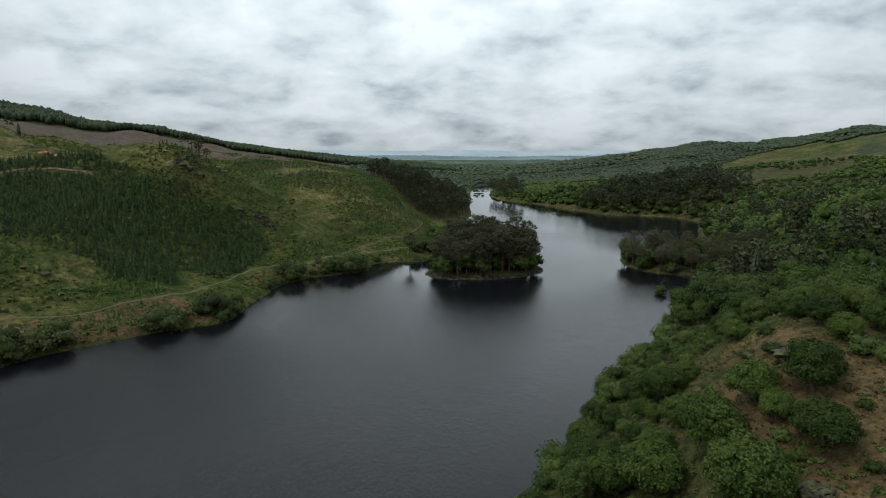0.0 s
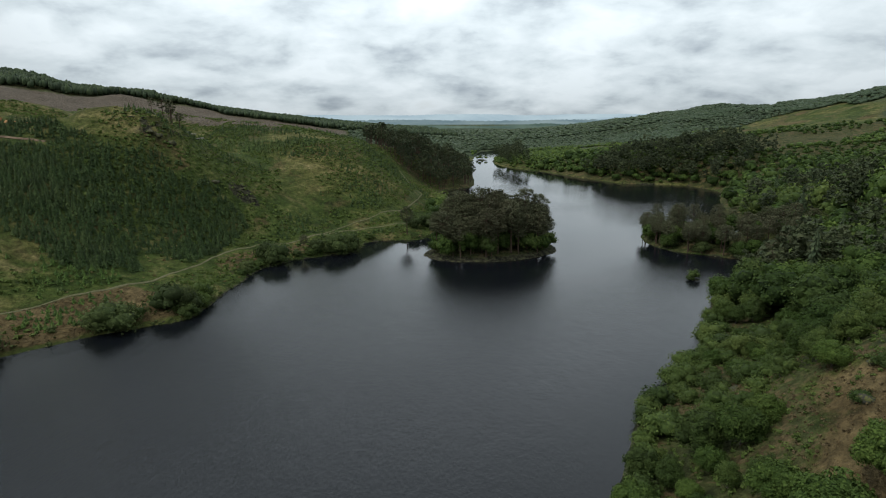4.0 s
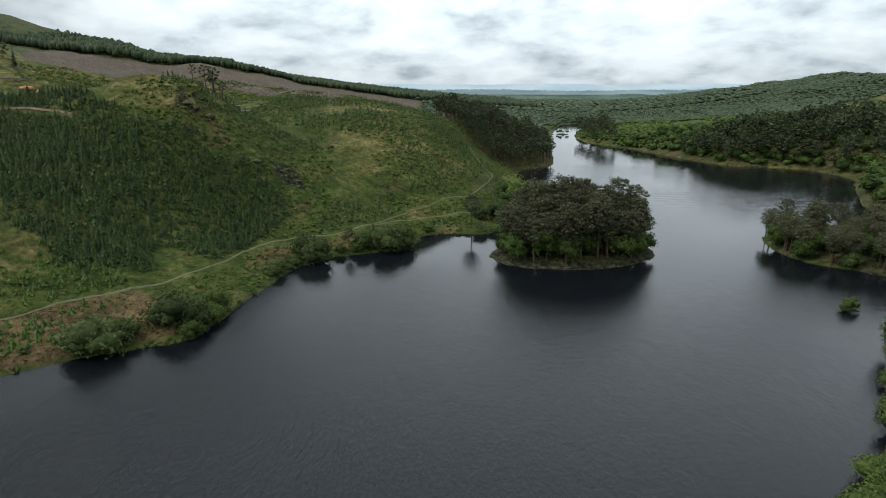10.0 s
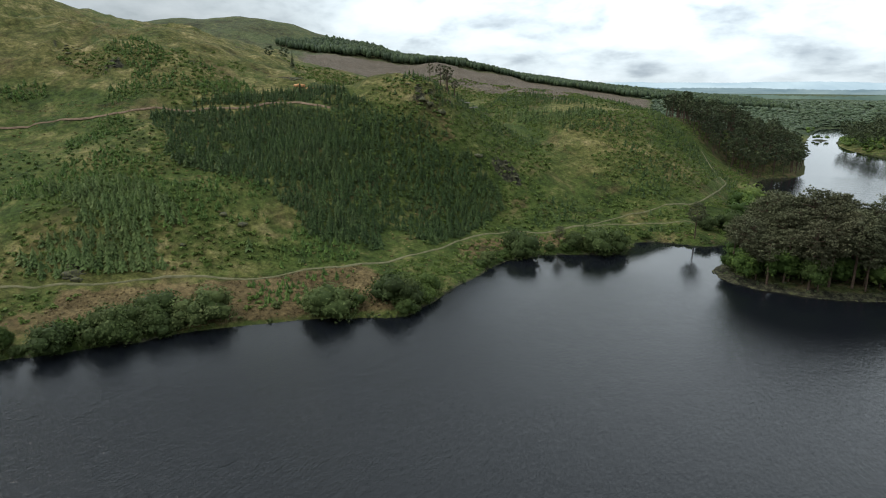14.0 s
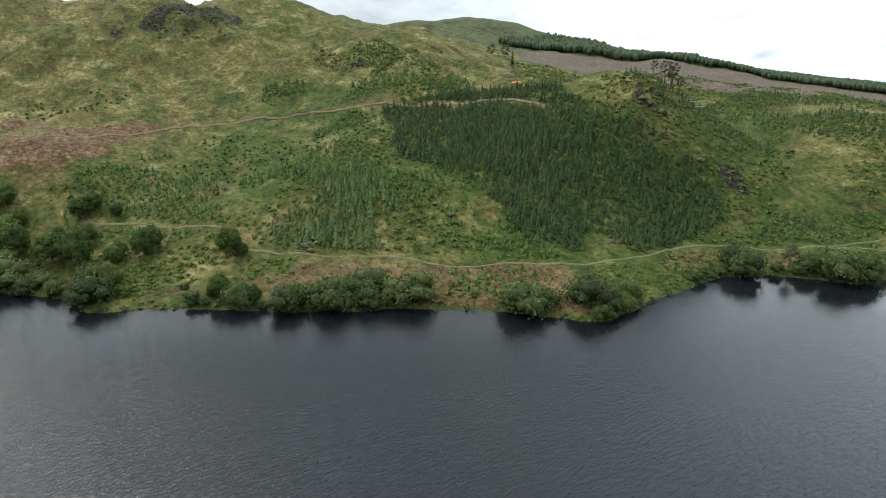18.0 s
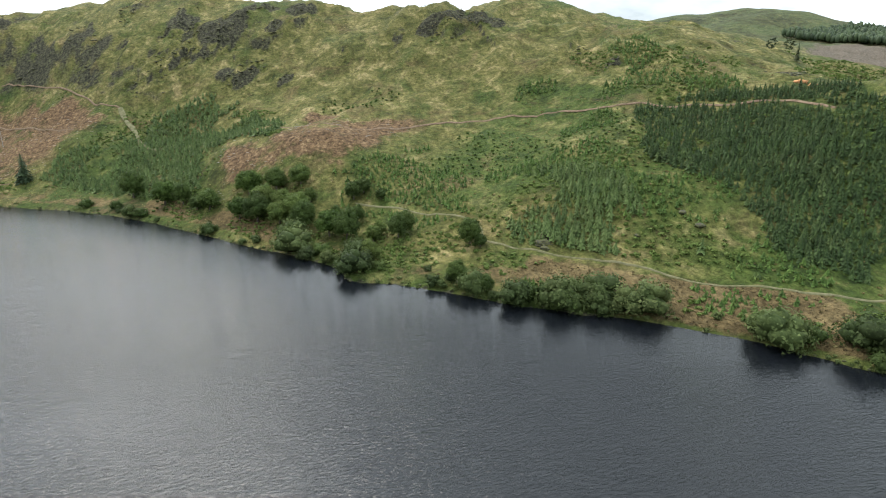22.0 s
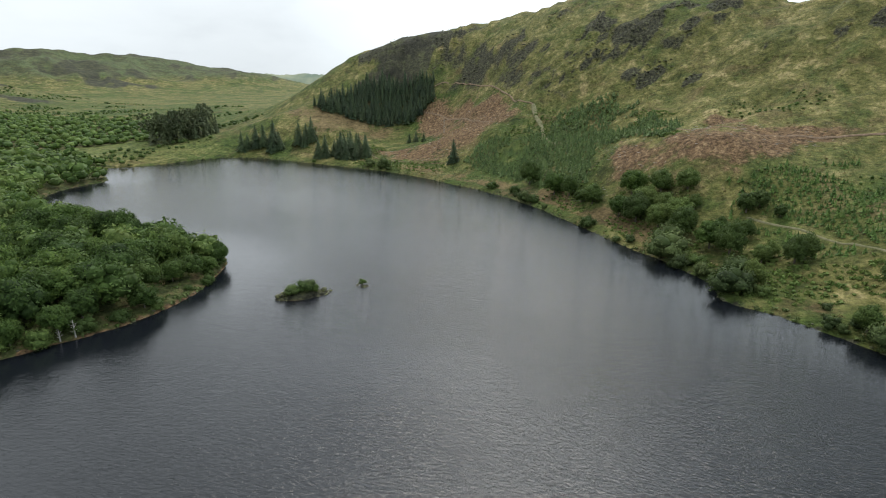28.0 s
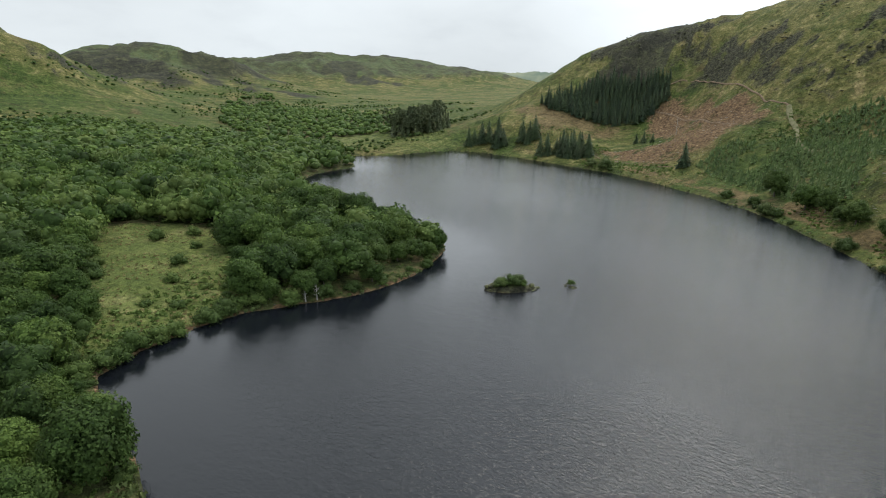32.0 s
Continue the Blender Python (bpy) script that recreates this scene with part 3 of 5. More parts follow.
# x, y, reach of each bare crag
CRAGS = [(-391, -203, 10), (-395, -178, 12), (-403, -149, 14), (-391, -140, 8), (-369, -90, 9), (-375, -65, 9), (-340, -39, 12), (-330, -26, 11), (-319, -34, 8), (-315, -45, 7), (-311, -54, 7), (-364, -114, 8),
         (-351, -81, 8), (-296, -11, 7), (-323, -15, 9), (-333, -8, 8), (-344, 4, 8), (-337, 24, 7), (-322, 8, 5), (-297, -2, 7), (-281, 11, 4), (-278, 77, 6), (-275, 88, 8), (-279, 99, 8), (-274, 109, 6),
         (-225, 126, 4), (-199, 126, 3), (-156, 166, 4), (-99, 166, 6), (-70, 168, 4), (-115, 59, 2),
         (-312, -811, 45), (-321, -769, 40), (-402, -784, 34), (-433, -754, 34), (-477, -727, 34), (-488, -690, 26), (-975, -1099, 60), (-164, -567, 14), (-277, -671, 26)]
NORTH_PINEWOOD = [(-30, 294), (-14, 288), (0, 292), (14, 318), (19, 360), (18, 420), (-8, 440), (-40, 400), (-56, 352), (-46, 316)]
BROWN_SLOPE = [(-331, -229), (-300, -209), (-294, -176), (-300, -160), (-330, -155), (-342, -170), (-348, -188), (-337, -212)]
GRASSY_KNOLL = [(-117, 96), (-111, 100), (-104, 97), (-102, 90), (-107, 85), (-115, 88)]
MEADOW = [(-48, -164), (-64, -158), (-72, -140), (-61, -117), (-49, -98), (-38, -94), (-24, -91), (-23, -100), (-30, -112), (-30, -122), (-38, -134)]
BRACKEN_KNOLL = [(40, 31), (44, 28), (47, 19), (49, 10), (54, 2), (56, -16), (42, -22), (33, -10), (31, -6), (32, 1), (30, 4), (32, 11), (33, 17), (36, 20), (38, 24)]
SCRUB_BANK = [(22, 40), (32, 34), (44, 38), (56, 52), (63, 70), (52, 78), (40, 72), (29, 55)]
ROCKY_PATCH = [(33, 36), (38, 34), (45, 43), (46, 49), (41, 47), (35, 41)]
SHORE_BRACKEN = [(-56, 86), (-64, 97), (-74, 97), (-84, 86), (-98, 70), (-112, 54), (-104, 44), (-90, 54), (-80, 66), (-68, 77)]
VALLEY_FLOOR = [(-215, -262), (-275, -228), (-330, -330), (-420, -520), (-330, -560), (-230, -380)]
FOOTPATH = [(-6, 184), (-23, 175), (-36, 167), (-43, 158), (-50, 149), (-60, 141), (-65, 132), (-68, 118), (-71, 107), (-75, 96), (-82, 88), (-89, 79), (-96, 74), (-100, 70), (-107, 61), (-113, 56), (-119, 51), (-124, 48), (-130, 49), (-135, 47), (-141, 43), (-147, 38), (-153, 33), (-162, 23)]
UPPER_PATH = [(-43, 158), (-37, 171), (-25, 185), (-15, 205), (-12, 240), (-25, 280)]
HILL_TRACK = [(-122, 147), (-138, 144), (-146, 132), (-155, 122), (-164, 115), (-172, 107), (-181, 100), (-195, 89), (-203, 74), (-206, 56), (-207, 38), (-211, 24), (-218, 12), (-224, 2)]
FOREST_ROAD = [(-254, -40), (-259, -45), (-269, -50), (-280, -53), (-287, -57), (-298, -61)]
LOWER_TRACK = [(-349, -156), (-349, -142), (-339, -125), (-312, -100), (-291, -79)]
SHORE_TRACK = [(-279, -145), (-269, -131), (-263, -113), (-259, -95)]
FELLED_TRACK = [(-298, -61), (-307, -71), (-325, -84), (-345, -102), (-365, -129), (-365, -143)]


def zone_weight(q, outline, soft):
    return smoothstep(soft, -soft, signed_distance(q, np.array(outline, float)))


# broadleaved woods: the east bank, and the peninsula in the south-west
def wood_weight(q, shore):
    x, y = q[:, 0], q[:, 1]
    east = (x + 0.35 * np.minimum(y, 0) > -6) & (y > -130) & (y < 420) & (x > -30)
    south = (y < -40) & (x > -216) & (x < 80) & (y > np.interp(x, (-216, -205, -175, -160, -116, -80, 60), (-292, -330, -385, -417, -432, -400, -380)))
    w = np.where((east | south) & (shore > 0.5), 1.0, 0.0)
    w *= 1 - zone_weight(q, MEADOW, 3)
    w *= 1 - zone_weight(q, BRACKEN_KNOLL, 3)
    w *= 1 - zone_weight(q, ROCKY_PATCH, 2)
    w *= np.where((y < -60) & (hill_height(q) > 26), 0.0, 1.0)
    return w


def mesh_object(name, verts, tris, mat, smooth=False, tone=None):
    """One mesh from arrays of places and triangles (or quads)."""
    me = bpy.data.meshes.new(name)
    verts, tris = np.asarray(verts, np.float32), np.asarray(tris, np.int32)
    k = tris.shape[1]
    me.vertices.add(len(verts))
    me.vertices.foreach_set("co", verts.ravel())
    me.loops.add(tris.size)
    me.loops.foreach_set("vertex_index", tris.ravel())
    me.polygons.add(len(tris))
    me.polygons.foreach_set("loop_start", np.arange(0, tris.size, k, dtype=np.int32))
    me.polygons.foreach_set("loop_total", np.full(len(tris), k, np.int32))
    if smooth:
        me.polygons.foreach_set("use_smooth", np.ones(len(tris), bool))
    if tone is not None:
        a = me.attributes.new("tone", "FLOAT", "POINT")
        a.data.foreach_set("value", np.asarray(tone, np.float32))
    me.update(calc_edges=True)
    me.materials.append(mat)
    return me


def polar_sheet(angles, radii, centre):
    a, r = np.meshgrid(angles, radii)
    return np.stack([centre[0] - np.sin(a) * r, centre[1] + np.cos(a) * r], -1).reshape(-1, 2)


# ---- ground: one sheet to the horizon ----
CENTRE = (0.0, -12.0)
angles = np.radians(np.concatenate([np.linspace(-55, 205, 720, endpoint=False), np.linspace(205, 305, 60, endpoint=False)]))
radii = np.concatenate([np.arange(2, 345, 2.0), 346 * 1.023 ** np.arange(0, 121)])
radii = np.append(radii[radii < 4850], 4900)
flat = polar_sheet(angles, radii, CENTRE)
shore = shore_distance(flat)
height = ground_height(flat, shore)
na, nr = len(angles), len(radii)
i, j = np.meshgrid(np.arange(nr - 1), np.arange(na), indexing="ij")
j2 = (j + 1) % na
quads = np.stack([i * na + j, i * na + j2, (i + 1) * na + j2, (i + 1) * na + j], -1).reshape(-1, 4)[:, ::-1]
ground_mesh = mesh_object("ground", np.column_stack([flat, height]), quads, GROUND, True)
grid = height.reshape(nr, na)
slope = np.hypot(np.gradient(grid, axis=0) / np.gradient(radii)[:, None], np.gradient(grid, axis=1) / (radii[:, None] * np.gradient(angles)[None, :])).ravel()
far = np.hypot(flat[:, 0], flat[:, 1])
wooded = wood_weight(flat, shore)
wooded = np.maximum(wooded, zone_weight(flat, NORTH_PINEWOOD, 8))
wooded = np.maximum(wooded, zone_weight(flat, SPRUCE_BLOCK, 5))
wooded = np.maximum(wooded, zone_weight(flat, RIDGE_FOREST, 20))
eastern = zone_weight(flat, EAST_HILL_FOREST, 20) * (1 - zone_weight(flat, OPEN_EAST, 20)) * smoothstep(-0.2, 0.05, fbm(flat, 110, 53))
wooded = np.maximum(wooded, eastern)
glen = zone_weight(flat, GLEN_WOOD, 20) * smoothstep(-0.25, 0.05, fbm(flat, 70, 54))
wooded = np.maximum(wooded, glen)
wooded = np.maximum(wooded, (shore > 1) * (np.abs(flat[:, 0] - 14) < 24) * (np.abs(flat[:, 1] - 148) < 20) * 1.0)
plain = (flat[:, 1] > 420) * (np.abs(flat[:, 0]) < flat[:, 1] * 0.8)
broken = 0.55 + 0.75 * fbm(flat @ np.array([[0.8, 0.6], [-0.6, 0.8]]) * (0.55, 1.3), 8, 66, 3)
broken_far = 0.5 + 1.2 * fbm(flat, 30, 67, 4)
rock = smoothstep(0.72, 1.1, slope) * 0.75 * np.clip(0.35 + 1.3 * broken, 0, 1.2) * smoothstep(20, 45, height) * (far < 900)
rock = np.maximum(rock, smoothstep(0.26, 0.42, fbm(flat * (1, 1.25) @ np.array([[0.8, 0.5], [-0.5, 0.8]]), 26, 61)) * 0.75 * np.clip(broken, 0, 1) * smoothstep(42, 66, height) * (flat[:, 0] < 0) * (far < 2500))
cliff = np.zeros(len(flat))
for x, y, reach in CRAGS:
    near_crag = np.exp(-(np.hypot(flat[:, 0] - x, flat[:, 1] - y) / (1.32 * reach)) ** 2)
    if reach < 20:
        rock = np.maximum(rock, smoothstep(0.30, 0.62, near_crag * (0.72 + 1.0 * fbm(flat @ np.array([[0.8, 0.6], [-0.6, 0.8]]) * (0.6, 1.2), 9, 66, 3))) * 1.1)
    else:
        cliff = np.maximum(cliff, near_crag * 1.7 * broken_far)
moor = smoothstep(0.02, 0.14, fbm(flat * (1, 1.3), 85, 63, 5)) * smoothstep(26, 48, height) * (far > 480) * (far < 2400) * (flat[:, 1] < 0)
bands = smoothstep(0.10, 0.26, fbm(flat @ np.array([[0.85, 0.5], [-0.5, 0.85]]) * (0.7, 1.5), 70, 65, 5)) * smoothstep(24, 40, height) * (far > 400) * (far < 1350) * (flat[:, 1] < -150)
cliff = np.maximum(cliff, bands * 0.85)
rim = smoothstep(3.2, 1.6, shore) * (signed_distance(flat, LAKE) < -3) * smoothstep(-1.5, 0.0, shore)
rock = np.maximum(rock, rim * 0.95)
beach = (flat[:, 1] < -60) & (flat[:, 0] > -125) & (flat[:, 0] < -18)
rock = np.maximum(rock, smoothstep(1.3, 0.2, shore) * smoothstep(-1.5, 0.0, shore) * np.where(beach, 0.1, 0.8))
lush = smoothstep(34, 8, height) * 0.4 - 0.25 * smoothstep(24, 44, height) + smoothstep(-0.1, 0.5, fbm(flat, 60, 81)) * 0.5 + 0.05
lush += 0.75 * smoothstep(75, 125, flat[:, 1]) * (flat[:, 0] < 0) * smoothstep(60, 30, height)
lush -= 0.4 * smoothstep(85, 60, flat[:, 1]) * smoothstep(-30, 0, flat[:, 1]) * (flat[:, 0] < -70) * (flat[:, 0] > -260)
lush = np.where((far > 380) & (flat[:, 1] < -200), lush + 0.25, lush)
# sunlight on SUNNY_SLOPE is painted in as a lusher green
lush = np.where(far > 900, lush * 0.5, lush) + zone_weight(flat, SUNNY_SLOPE, 25) + zone_weight(flat, OPEN_EAST, 12)
ragged = flat + 9 * np.column_stack([fbm(flat, 17, 87), fbm(flat, 17, 90)])
# moor sets in with distance, and its painted haze with it
zones = {
    "plain": smoothstep(500, 620, far) * (flat[:, 1] > 0) * smoothstep(70, 40, height) * (1 - zone_weight(flat, FELLED_HILL, 25)) * (1 - zone_weight(flat, OPEN_EAST, 20)), "moor": smoothstep(480, 720, far) * smoothstep(24, 60, height) * 0.8 * (1 - zone_weight(flat, OPEN_EAST, 20)), "wooded": wooded, "rock": rock, "cliff": np.maximum(cliff, moor * 0.75), "lush": lush,
    "meadow": np.maximum(zone_weight(flat, MEADOW, 3), np.maximum(zone_weight(flat, VALLEY_FLOOR, 15) * 0.6, zone_weight(flat, OPEN_EAST, 12) * (0.18 + 0.9 * fbm(flat, 30, 86)))),
    "bracken": np.maximum(np.maximum(zone_weight(ragged, BROWN_SLOPE, 10), zone_weight(ragged, OPEN_EAST, 10) * (0.5 + 0.8 * fbm(flat, 28, 92))) * (0.75 + 0.5 * fbm(flat, 13, 91, 3)), np.maximum(np.maximum(np.maximum(np.maximum(zone_weight(flat, BRACKEN_KNOLL, 4), zone_weight(flat, SCRUB_BANK, 4) * 0.9), zone_weight(flat, ROCKY_PATCH, 3)), zone_weight(flat, SHORE_BRACKEN, 3)) * 0.95, smoothstep(2, 5, shore) * smoothstep(17, 9, shore) * (0.62 + 0.6 * fbm(flat, 16, 85, 3)) * (flat[:, 0] < -40) * (flat[:, 1] > -120))),
    "fell": np.maximum(beach * smoothstep(2.0, 0.8, shore) * 0.9, np.maximum(zone_weight(ragged, CLEARFELL, 6), zone_weight(ragged, UPPER_CLEARFELL, 8)) * (0.78 + 0.45 * fbm(flat, 11, 89, 3))),
    "heath": zone_weight(flat, FELLED_HILL, 25),
}
for name, weight in zones.items():
    layer = ground_mesh.attributes.new(name, "FLOAT", "POINT")
    layer.data.foreach_set("value", weight.astype(np.float32))
tagged(new("ground", ground_mesh), "rough green and straw-coloured hills with bracken and crags", "ground", kind="structure")

# ---- the loch ----
# a sheet of long low waves: close rows up the northern arm, wide ones where the ripples are too small to show
cols = np.concatenate([np.linspace(-900, -300, 9)[:-1], np.arange(-300, 176, 6.0), np.linspace(190, 900, 9)])
rows = np.concatenate([np.linspace(-900, -245, 8)[:-1], np.arange(-245, 180, 6.0), np.arange(180, 335, 0.34), np.linspace(340, 900, 40)])
gx, gy = np.meshgrid(cols, rows)
rim = np.stack([gx.ravel(), gy.ravel()], 1)
from_shore = -signed_distance(rim, LAKE)
lee = smoothstep(0, 26, from_shore)
north_arm = smoothstep(183, 235, rim[:, 1]) * smoothstep(333, 315, rim[:, 1])
drift = 9 * value_noise(rim, 38, 79)
swell = 0.55 * np.sin(rim[:, 1] * 3.7 + drift) + 0.45 * np.sin(rim[:, 1] * 2.5 - 0.2 * rim[:, 0] + 1.7 * drift)
waves = 0.03 * swell * north_arm * (0.25 + 0.75 * smoothstep(2, 14, from_shore))
i, j = np.meshgrid(np.arange(len(rows) - 1), np.arange(len(cols) - 1), indexing="ij")
k = i * len(cols) + j
faces = np.stack([k, k + 1, k + 1 + len(cols), k + len(cols)], -1).reshape(-1, 4)
water_mesh = mesh_object("water", np.column_stack([rim, waves]), faces, WATER, True)
# ripples die away in the lee of the banks and towards both ends
wind = (0.62 + 0.38 * smoothstep(-0.25, 0.35, fbm(rim * (1, 0.6), 75, 77, 4))) * (0.3 + 0.7 * lee) * (1 - 0.85 * smoothstep(85, 150, rim[:, 1])) * (1 - 0.25 * smoothstep(-20, -75, rim[:, 1] - 0.25 * rim[:, 0]))
layer = water_mesh.attributes.new("wind", "FLOAT", "POINT")
layer.data.foreach_set("value", wind.astype(np.float32))
tagged(new("water", water_mesh), "dark peaty loch water with fine wind ripples", "water", kind="structure")


def ground_at(q):
    return ground_height(np.asarray(q, float).reshape(-1, 2))


def ribbon(name, points, width, mat, label, category):
    """A path or track that lies on the ground."""
    line = curve_through(points, 10, closed=False)
    along = np.gradient(line, axis=0)
    side = np.column_stack([-along[:, 1], along[:, 0]]) / np.maximum(np.linalg.norm(along, axis=1), 1e-6)[:, None]
    wob = 1 + 0.35 * fbm(line, 6, 7, 3)
    cols = np.linspace(-0.5, 0.5, 5)
    q = np.concatenate([line + side * (width * wob * c)[:, None] for c in cols])
    z = ground_at(q).reshape(5, -1)
    z = 0.5 * z + 0.5 * z.max(0)[None, :] + np.array([-0.15, 0.12, 0.16, 0.12, -0.15])[:, None]
    k = len(line)
    faces = [(c * k + s, c * k + s + 1, (c + 1) * k + s + 1, (c + 1) * k + s) for c in range(4) for s in range(k - 1)]
    me = mesh_object(name, np.column_stack([q, z.ravel()]), np.array(faces)[:, ::-1], mat, True)
    return tagged(new(name, me), label, category, kind="structure")



def ridge_backdrop(name, radius, base, tops, rough, seed, mat, label):
    """Far land that closes the view: a long ridge round part of the horizon. tops: azimuth, height."""
    az = np.linspace(tops[0][0], tops[-1][0], 420)
    top = np.interp(az, [t[0] for t in tops], [t[1] for t in tops])
    around = np.column_stack([az * 9.0, np.full(len(az), 3.0 * seed)])
    top = top + rough * fbm(around, 26, seed, 6) + 0.35 * rough * fbm(around, 1.6, seed + 3, 3)
    rows = []
    for r, h in ((radius - 260, np.full(len(az), base)), (radius - 120, base + (top - base) * 0.62), (radius, top), (radius + 240, np.full(len(az), base))):
        rows.append(np.column_stack([-np.sin(np.radians(az)) * r, np.cos(np.radians(az)) * r, h]))
    k = len(az)
    f = [(c * k + s, c * k + s + 1, (c + 1) * k + s + 1, (c + 1) * k + s) for c in range(3) for s in range(k - 1)]
    me = mesh_object(name, np.concatenate(rows), np.array(f)[:, ::-1], mat, True)
    return tagged(new(name, me), label, "backdrop", kind="structure")


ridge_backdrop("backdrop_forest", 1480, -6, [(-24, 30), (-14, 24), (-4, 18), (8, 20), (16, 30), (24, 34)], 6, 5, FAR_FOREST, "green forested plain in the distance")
ridge_backdrop("backdrop_far_forest", 2500, -6, [(-28, 32), (-16, 28), (-4, 22), (8, 25), (20, 32), (28, 30)], 7, 6, FARTHER_FOREST, "forest far across the plain, painted in blue-green haze")
ridge_backdrop("backdrop_hills", 4300, -6, [(-34, 40), (-14, 54), (-8, 46), (-3, 56), (4, 46), (16, 50), (30, 40)], 6, 8, FAR_HILLS, "far hills on the horizon, painted in pale blue haze")
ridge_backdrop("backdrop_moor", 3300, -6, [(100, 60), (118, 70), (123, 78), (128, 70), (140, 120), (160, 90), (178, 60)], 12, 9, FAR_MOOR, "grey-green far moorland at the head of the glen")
ribbon("footpath", FOOTPATH, 0.65, GRAVEL, "pale gravel footpath winding along the loch shore", "path")
ribbon("upper_footpath", UPPER_PATH, 0.5, GRAVEL, "worn footpath climbing through green bracken", "path")
ribbon("hill_track", HILL_TRACK, 1.4, TRACK_EARTH, "brown earth track cut across the hillside", "track")
ribbon("felled_track", FELLED_TRACK, 0.9, TRACK_EARTH, "narrow brown track through felled ground", "track")
ribbon("lower_track", LOWER_TRACK, 1.1, TRACK_EARTH, "brown haul track crossing the felled slope", "track")
ribbon("shore_track", SHORE_TRACK, 0.7, TRACK_EARTH, "bare reddish track beside the loch shore", "track")
ribbon("forest_road", FOREST_ROAD, 2.2, GRAVEL, "pale forest road bending down the hillside", "road")

# ---- plants: shapes ----
rng = np.random.default_rng(7)


def icosphere(level):
    t = (1 + 5 ** 0.5) / 2
    v = [(-1, t, 0), (1, t, 0), (-1, -t, 0), (1, -t, 0), (0, -1, t), (0, 1, t), (0, -1, -t), (0, 1, -t), (t, 0, -1), (t, 0, 1), (-t, 0, -1), (-t, 0, 1)]
    f = [(0, 11, 5), (0, 5, 1), (0, 1, 7), (0, 7, 10), (0, 10, 11), (1, 5, 9), (5, 11, 4), (11, 10, 2), (10, 7, 6), (7, 1, 8),
         (3, 9, 4), (3, 4, 2), (3, 2, 6), (3, 6, 8), (3, 8, 9), (4, 9, 5), (2, 4, 11), (6, 2, 10), (8, 6, 7), (9, 8, 1)]
    v = [np.array(p) / np.linalg.norm(p) for p in v]
    for _ in range(level):
        cache, g = {}, []

        def half(a, b):
            key = (min(a, b), max(a, b))
            if key not in cache:
                p = v[a] + v[b]
                v.append(p / np.linalg.norm(p))
                cache[key] = len(v) - 1
            return cache[key]

        for a, b, c in f:
            x, y, z = half(a, b), half(b, c), half(c, a)
            g += [(a, x, z), (b, y, x), (c, z, y), (x, y, z)]
        f = g
    return np.array(v), np.array(f)


ICO0, ICO1, ICO2, ICO3, ICO4 = [icosphere(k) for k in range(5)]


def unit(v):
    return v / np.maximum(np.linalg.norm(v, axis=-1, keepdims=True), 1e-9)


def sprays(at, normal, size, stretch=1.3, droop=0.0):
    """Small bent leaf sprays: two triangles each, facing roughly along normal."""
    n = len(at)
    nn = unit(normal + rng.normal(0, 0.42, (n, 3)))
    side = unit(np.cross(nn, rng.normal(0, 1, (n, 3))))
    up = np.cross(nn, side)
    s = (size * rng.uniform(0.6, 1.35, n))[:, None]
    a = at - side * s * 0.5 * stretch
    b = at + up * s * 0.45 - nn * s * 0.12
    c = at + side * s * 0.5 * stretch * rng.uniform(0.7, 1.2, (n, 1))
    d = at - up * s * 0.45 - nn * s * 0.12
    for p in (a, c):
        p[:, 2] -= droop * s[:, 0]
    v = np.stack([a, b, c, d], 1).reshape(-1, 3)
    k = np.arange(n)[:, None] * 4
    f = np.concatenate([k + [0, 1, 2], k + [0, 2, 3]])
    return v, f


def leaflets(at, normal, size, jitter=0.6):
    """Small three-cornered tufts of leaves, facing roughly along normal."""
    n = len(at)
    nn = unit(normal + rng.normal(0, jitter, (n, 3)))
    side = unit(np.cross(nn, rng.normal(0, 1, (n, 3))))
    up = np.cross(nn, side)
    s = (size * rng.uniform(0.6, 1.4, n))[:, None]
    v = np.stack([at - side * s * 0.55 - up * s * 0.3, at + side * s * 0.55 - up * s * 0.3 * rng.uniform(0.4, 1.4, (n, 1)), at + up * s * 0.62 + side * s * rng.uniform(-0.3, 0.3, (n, 1))], 1).reshape(-1, 3)
    return v, np.arange(n * 3).reshape(-1, 3)


def join(pieces):
    """Several (places, triangles, tone) as one."""
    v, f, t, base = [], [], [], 0
    for pv, pf, pt in pieces:
        v.append(pv)
        f.append(pf + base)
        t.append(np.broadcast_to(pt, len(pv)))
        base += len(pv)
    return np.concatenate(v), np.concatenate(f), np.concatenate(t)


def knobs(d, count, sharp):
    """Rounded knobs with creases between them, over directions d: 0 in the creases, 1 on the knobs."""
    c = unit(rng.normal(0, 1, (count, 3)))
    near = np.sort(np.arccos(np.clip(d @ c.T, -1, 1)), axis=1)
    reach = 2.0 / count ** 0.5
    return np.clip(1 - (near[:, 0] / reach) ** 2, 0, 1) ** sharp


